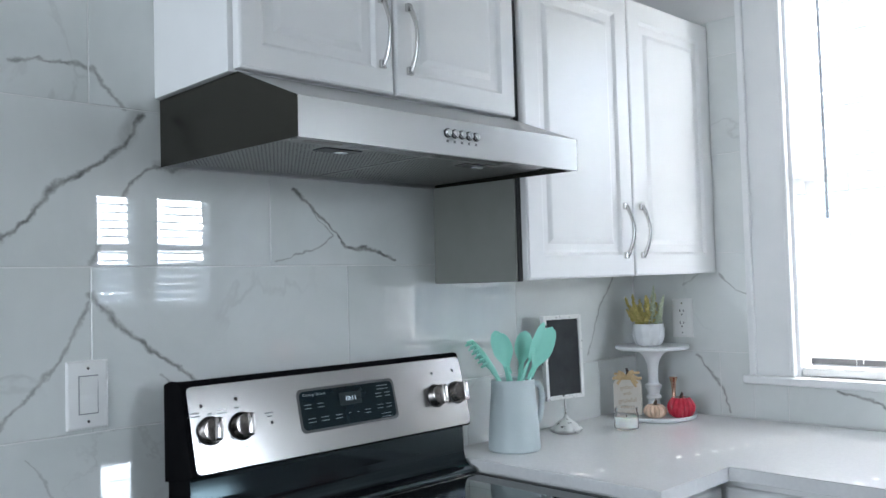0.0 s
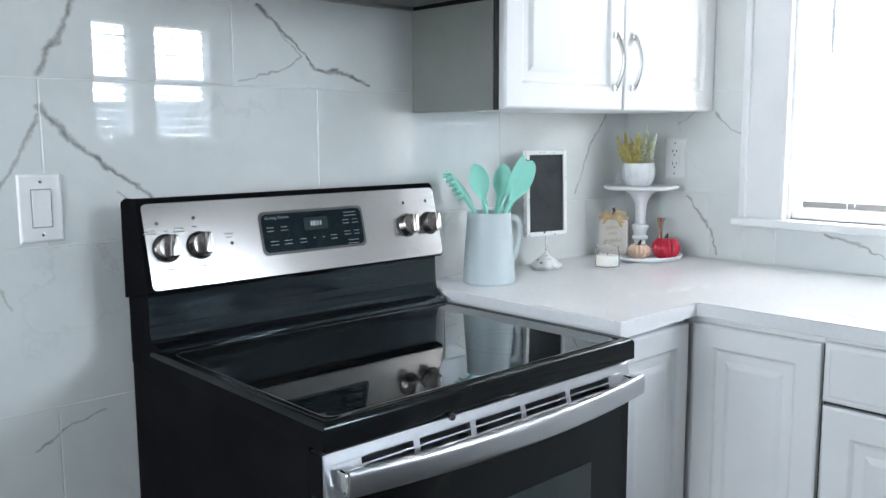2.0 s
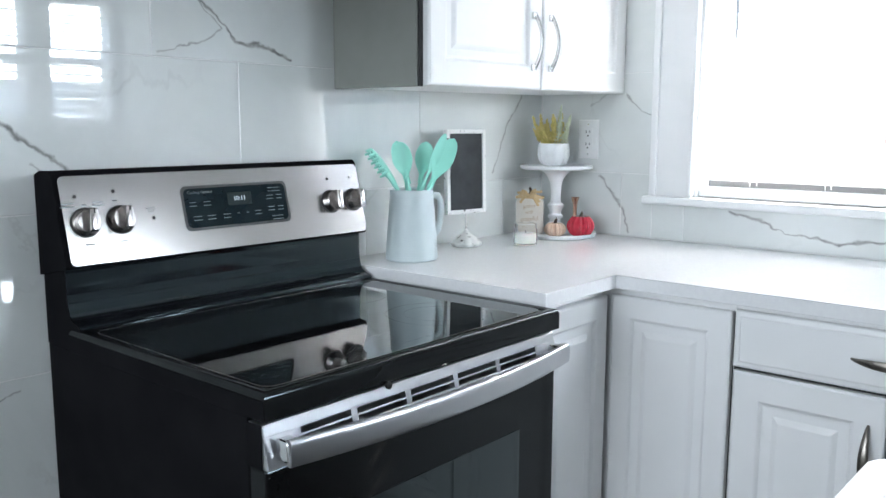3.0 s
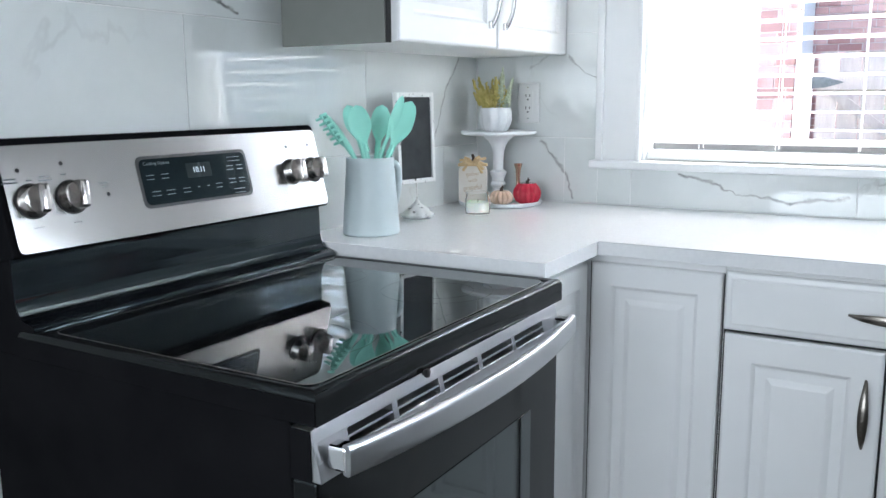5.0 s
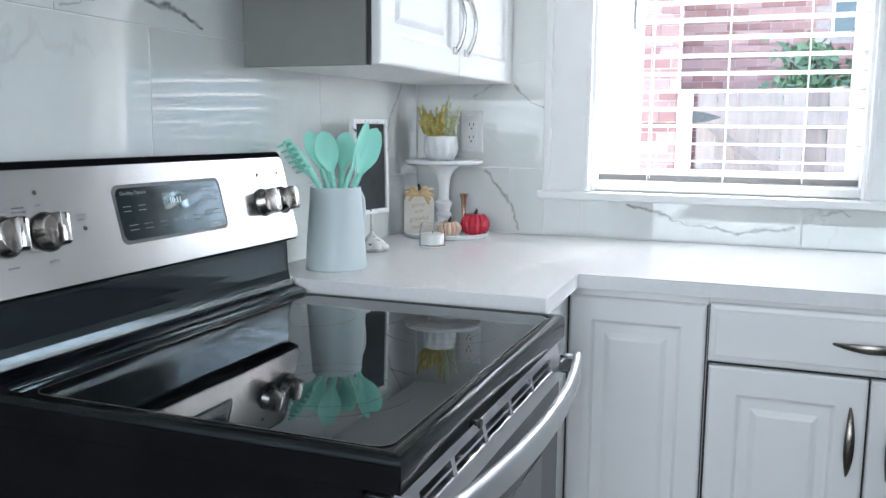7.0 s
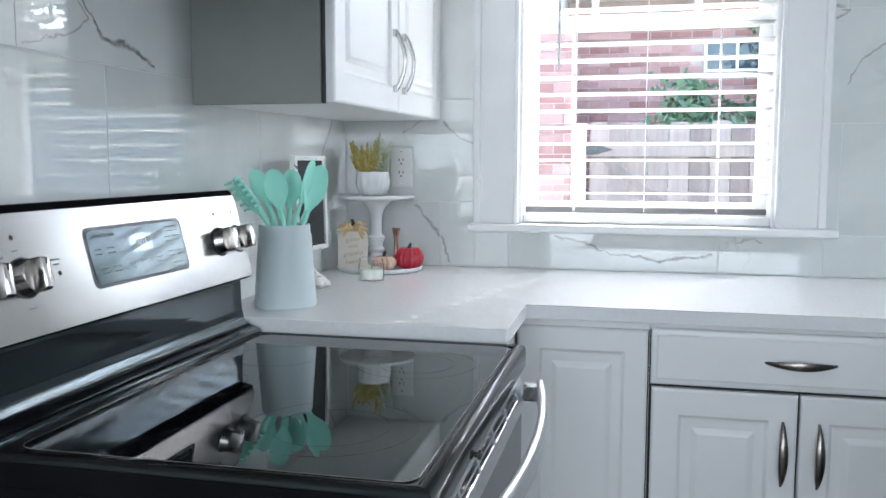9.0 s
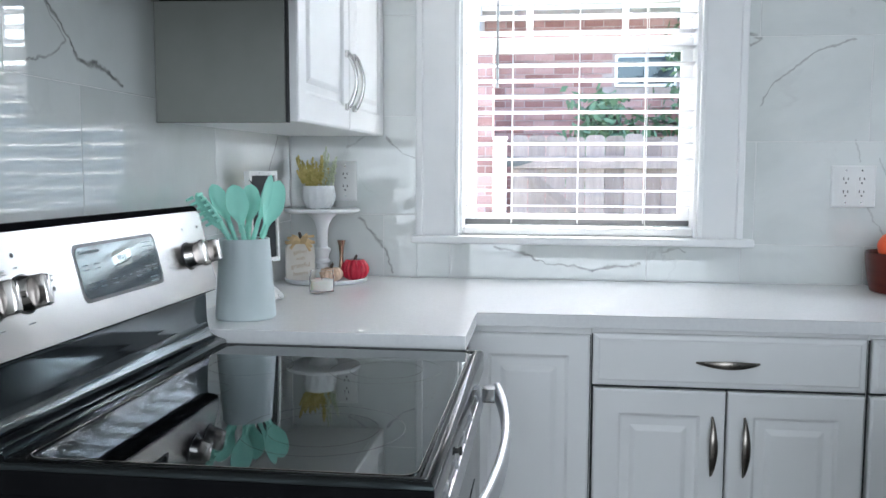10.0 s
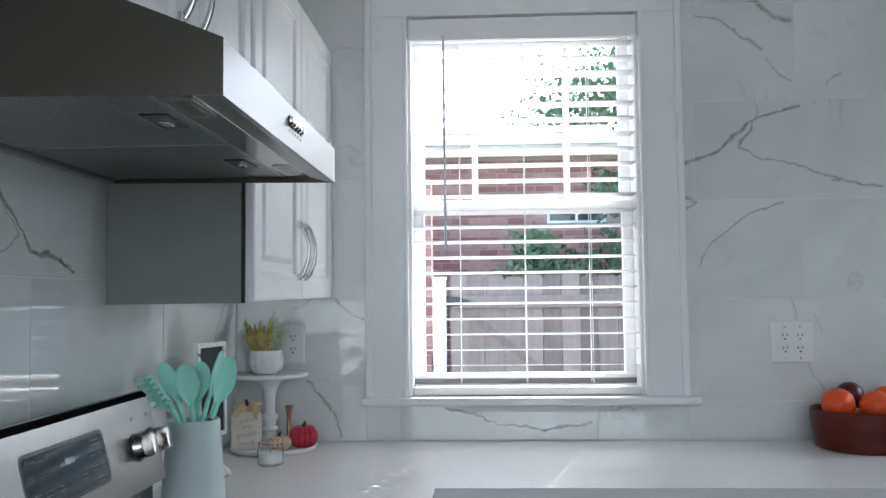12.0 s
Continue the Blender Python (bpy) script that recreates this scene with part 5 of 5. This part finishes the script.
for i in range(34):
    z = -0.29 + i * 0.076
    for x0, x1 in (((0.158, 0.268), (0.278, 0.402)) if i % 2 else ((0.158, 0.345), (0.355, 0.402))):
        key = (x0, x1)
        ob = new("brick", bricks[key].data) if key in bricks else link("brick", box(x0, x1, 3.868, 4.11, 0.0, 0.066), BRICK)
        bricks.setdefault(key, ob)
        ob.parent = pier
        ob.location = (0, random.uniform(-0.003, 0.003), z)

post = thing("gate_post", "white painted gate post with flat cap", "post")
part("shaft", box(0.412, 0.512, 3.85, 3.95, -0.30, 1.505, 0.006), WHITE_OUT, post)
part("cap", box(0.405, 0.520, 3.842, 3.958, 1.505, 1.525, 0.006), WHITE_OUT, post)

gate = thing("wooden_gate", "weathered wooden board gate with strap hinge", "gate")
x = 0.545
while x < 2.25:
    w = random.uniform(0.128, 0.150)
    h = 1.535 + random.uniform(-0.012, 0.012)
    part("board", prism([(x, -0.22), (x + w, -0.22), (x + w, h - 0.02), (x + w - 0.02, h), (x + 0.02, h), (x, h - 0.02)], 1, 3.92, 3.94), FENCE_WOOD, gate)
    x += w + 0.006
for z in (0.30, 1.33):
    part("cross_rail", box(0.545, 2.36, 3.885, 3.919, z - 0.048, z + 0.048, 0.004), FENCE_WOOD, gate)
part("brace", prism([(0.60, 1.27), (0.70, 1.27), (1.85, 0.36), (1.75, 0.36)], 1, 3.890, 3.919), FENCE_WOOD, gate)
part("hinge", prism([(0.515, 1.295), (0.60, 1.30), (0.68, 1.322), (0.72, 1.335), (0.68, 1.348), (0.60, 1.370), (0.515, 1.375)], 1, 3.878, 3.886), IRON, gate, "dark iron strap hinge")

house = thing("neighbour_house", "red brick house with dark roof behind the fence", "house")
HYW = 7.0
part("wall", box(-3.0, 2.95, HYW + 0.012, 12.0, -0.30, 3.02), MORTAR, house, "mortared brick wall")
wx0, wx1, wz0, wz1 = 1.58, 2.19, 2.23, 2.52
count = 0
rest = None
data = None
for r in range(-2, 45):
    z = -0.22 + r * 0.0735
    if z > 2.94:
        continue
    c = -1.6 + (0.108 if r % 2 else 0.0)
    while c < 2.75:
        if not (c + 0.2 > wx0 - 0.06 and c < wx1 + 0.06 and z + 0.064 > wz0 - 0.05 and z < wz1 + 0.05):
            near = -0.45 < c < 2.75 and 1.35 < z < 2.95
            if near and count < 300:
                if data is None:
                    ob = link("brick", box(0, 0.205, 0, 0.02, 0, 0.064), BRICK)
                    data = ob.data
                else:
                    ob = new("brick", data)
                ob.parent = house
                ob.location = (c, HYW + random.uniform(-0.002, 0.002), z)
                count += 1
            else:
                rest = box(c, c + 0.205, HYW + 0.003, HYW + 0.02, z, z + 0.064, bm=rest) if rest is None or len(rest.verts) < 4000 else rest
        c += 0.216
tagged(part("brickwork", rest, BRICK, house), kind="stuff")
part("eaves", box(-3.2, 3.15, HYW - 0.42, HYW + 0.1, 2.98, 3.10), WHITE_OUT, house)
part("gutter", box(-3.2, 3.15, HYW - 0.50, HYW - 0.42, 3.03, 3.13, 0.01), WHITE_OUT, house)
b = bmesh.new()
vs = [b.verts.new(p) for p in ((-3.2, HYW - 0.46, 3.10), (3.15, HYW - 0.46, 3.10), (3.15, HYW + 2.6, 3.86), (-3.2, HYW + 2.6, 3.86), (-3.2, 12.4, 3.10), (3.15, 12.4, 3.10))]
for f in ((0, 1, 2, 3), (3, 2, 5, 4), (0, 3, 4), (1, 5, 2), (0, 4, 5, 1)):
    b.faces.new([vs[i] for i in f])
part("roof", b, ROOFING, house, "dark shingled roof")
nw = part("window", box(wx0 - 0.03, wx1 + 0.03, HYW - 0.03, HYW + 0.02, wz0 - 0.03, wz1 + 0.03), WHITE_OUT, house, "white framed window")
part("pane", box(wx0, (wx0 + wx1) / 2 - 0.015, HYW - 0.036, HYW - 0.029, wz0, wz1), DARK_PANE, nw)
part("pane", box((wx0 + wx1) / 2 + 0.015, wx1, HYW - 0.036, HYW - 0.029, wz0, wz1), DARK_PANE, nw)

sidehouse = thing("pale_house", "pale siding house side with white trim", "house")
part("wall", box(-7.0, 0.10, 4.4, 8.5, -0.30, 5.2), SIDING, sidehouse)
for r in range(60):
    z = -0.25 + r * 0.09
    part("siding_board", prism([(4.398, z), (4.380, z), (4.392, z + 0.088), (4.398, z + 0.088)], 0, -7.0, 0.10), SIDING, sidehouse)
part("corner_board", box(0.02, 0.13, 4.36, 4.47, -0.30, 5.2), WHITE_OUT, sidehouse)


def tree(cx, cy, trunk_h, crown, n, seed, label, leaf=1.0):
    r_ = random.Random(seed)
    ob = thing("tree", label, "tree")
    base = Vector((cx, cy, -0.30))
    tb = sweep([base, base + Vector((0.05, 0.03, trunk_h * 0.5)), base + Vector((-0.04, 0.05, trunk_h)), base + Vector((0.1, 0.0, trunk_h * 1.5))], lambda s: (0.11 * (1 - 0.75 * s), 0.11 * (1 - 0.75 * s)), 10)
    tips = []
    for i in range(14):
        a, e = r_.uniform(0, 6.28), r_.uniform(0.1, 1.1)
        st = base + Vector((0, 0.03, trunk_h * r_.uniform(0.55, 1.45)))
        en = st + Vector((math.cos(a) * math.cos(e), math.sin(a) * math.cos(e), math.sin(e))) * crown * r_.uniform(0.6, 1.0)
        sweep([st, st.lerp(en, 0.5) + Vector((0, 0, 0.06)), en], lambda s: (0.03 * (1 - 0.85 * s), 0.03 * (1 - 0.85 * s)), 6, bm=tb)
        tips.append((st, en))
    part("trunk", tb, BARK, ob, "", True)
    verts, faces = [], []
    for i in range(n):
        st, en = r_.choice(tips)
        c = st.lerp(en, r_.uniform(0.45, 1.12)) + Vector((r_.gauss(0, 1), r_.gauss(0, 1), r_.gauss(0, 0.8))) * crown * 0.13
        u = Vector((r_.gauss(0, 1), r_.gauss(0, 1), r_.gauss(0, 1))).normalized()
        v = u.cross(Vector((r_.gauss(0, 1), r_.gauss(0, 1), r_.gauss(0, 1)))).normalized()
        l, w = r_.uniform(0.028, 0.05) * leaf, r_.uniform(0.012, 0.022) * leaf
        k = len(verts)
        verts += [c - u * l, c + v * w, c + u * l, c - v * w]
        faces.append((k, k + 1, k + 2, k + 3))
    me = bpy.data.meshes.new("crown")
    me.from_pydata([tuple(p) for p in verts], [], faces)
    me.materials.append(LEAF)
    crown_ob = new("crown", me)
    crown_ob.parent = ob
    tagged(crown_ob, kind="stuff")


tree(1.42, 5.7, 1.45, 0.60, 1000, 3, "young green tree between fence and brick house", 1.5)
tree(2.45, 6.1, 2.45, 0.88, 1700, 8, "leafy green tree beside the brick house", 1.3)
tree(4.2, 15.0, 4.2, 3.2, 8000, 12, "tall green tree behind the brick house", 2.2)
tree(6.3, 5.4, 1.9, 1.5, 6000, 22, "broad green tree in the yard", 1.8)
tree(9.6, 6.8, 2.2, 1.8, 6000, 23, "broad green tree in the yard", 2.0)

# House added out of direct view to block low sky in the tile reflections.
yard_house = thing("pale_house", "unseen long pale siding house blocking low sky in the reflections", "house")
part("wall", box(5.2, 20.0, 13.6, 17.0, -0.30, 2.7), SIDING, yard_house)
for i in range(4):
    w = part("window", box(7.4 + i * 2.9, 8.4 + i * 2.9, 13.57, 13.61, 1.0, 2.3), WHITE_OUT, yard_house, "white framed window")
    part("pane", box(7.46 + i * 2.9, 8.34 + i * 2.9, 13.562, 13.571, 1.06, 2.24), DARK_PANE, w)
part("roof", prism([(13.2, 2.7), (17.4, 2.7), (15.3, 3.6)], 0, 5.0, 20.3), ROOFING, yard_house, "dark shingled roof")

side_fence = thing("board_fence", "blue-grey painted board fence along the yard", "fence")
plank = part("board", prism([(0, -0.28), (0.144, -0.28), (0.144, 1.86), (0.124, 1.88), (0.02, 1.88), (0, 1.86)], 1, 3.93, 3.95), BLUE_FENCE, side_fence)
plank.location = (2.42, 0, 0)
for i in range(1, 64):
    ob = new("board", plank.data)
    ob.parent = side_fence
    ob.location = (2.42 + i * 0.15, random.uniform(-0.003, 0.003), random.uniform(-0.012, 0.012))
for z in (0.25, 1.55):
    part("cross_rail", box(2.40, 12.02, 3.951, 3.99, z - 0.045, z + 0.045, 0.004), BLUE_FENCE, side_fence)

east_house = thing("pale_house", "pale siding house with white windows next door", "house")
part("wall", box(8.5, 14.0, -8.0, 2.6, -0.30, 3.4), SIDING, east_house)
for r in range(40):
    z = -0.25 + r * 0.09
    part("siding_board", prism([(8.498, z), (8.480, z), (8.492, z + 0.088), (8.498, z + 0.088)], 1, -8.0, 2.6), SIDING, east_house)
for y0 in (-3.4, -0.9, 0.75):
    w = part("window", box(8.44, 8.505, y0, y0 + 0.95, 0.9, 2.3), WHITE_OUT, east_house, "white framed window")
    for z0, z1 in ((0.97, 1.57), (1.63, 2.23)):
        part("pane", box(8.432, 8.441, y0 + 0.07, y0 + 0.88, z0, z1), DARK_PANE, w)
part("roof", prism([(8.1, 3.4), (14.4, 3.4), (11.25, 5.0)], 1, -8.4, 3.0), ROOFING, east_house, "dark shingled roof")

# ---- wall tiles ----
TILE_W, TILE_H, GAP = 0.6215, 0.3155, 0.0024
tile_data = {}


def tile(parent, mat, axis, a0, a1, z0, z1):
    """One tile with eased edges, slightly out of true, on the west (axis 1) or north (axis 0) wall."""
    w, h = a1 - a0 - GAP, z1 - z0 - GAP
    if w < 0.02 or h < 0.02:
        return
    key = (round(w, 4), round(h, 4), axis)
    if key not in tile_data:
        b = nested(w, h, [(0, 0), (0, 0.0066), (0.0008, 0.0075)])
        bmesh.ops.translate(b, verts=b.verts, vec=(-w / 2, -h / 2, -0.0075))
        moved(b, facing_x(0, 0, 0) if axis == 1 else facing_south(0, 0, 0))
        ob = link("tile", b, mat)
        tile_data[key] = ob.data
    else:
        ob = new("tile", tile_data[key])
    ob.parent = parent
    ca, cz = (a0 + a1) / 2, (z0 + z1) / 2
    t1, t2 = radians(random.uniform(-0.10, 0.10)), radians(random.uniform(-0.10, 0.10))
    if axis == 1:
        ob.location, ob.rotation_euler = (0, ca, cz), (0, t1, t2)
    else:
        ob.location, ob.rotation_euler = (ca, 0, cz), (t1, 0, t2)


def tile_field(parent, mat, axis, a0, a1, z0, z1, row0, joints):
    """Rows of tiles in running bond; joints: one joint's place in even and in odd rows, counted from row0."""
    r = math.floor((z0 - row0) / (TILE_H + 0.0) + 1e-6)
    while row0 + r * TILE_H < z1 - 0.01:
        lo, hi = max(z0, row0 + r * TILE_H), min(z1, row0 + (r + 1) * TILE_H)
        j = joints[r % 2]
        c = j + math.floor((a0 - j) / TILE_W) * TILE_W
        while c < a1 - 0.01:
            tile(parent, mat, axis, max(a0, c), min(a1, c + TILE_W), lo, hi)
            c += TILE_W
        r += 1


tile_field(wall_west, MARBLE_STOVE, 1, -3.6, 0.0, 0.0, CEIL, 1.0935, (-1.250, -1.467))
tile_field(wall_north, MARBLE_WINDOW, 0, 0.0, 0.42, 0.915, 2.181, 1.1165, (0.62, 0.31))
tile_field(wall_north, MARBLE_WINDOW, 0, 0.42, 1.432, 0.915, 1.030, 1.034 - TILE_H, (1.148, 1.148))
tile_field(wall_north, MARBLE_WINDOW, 0, 1.432, 2.14, 0.915, CEIL, 1.034, (2.09, 1.795))
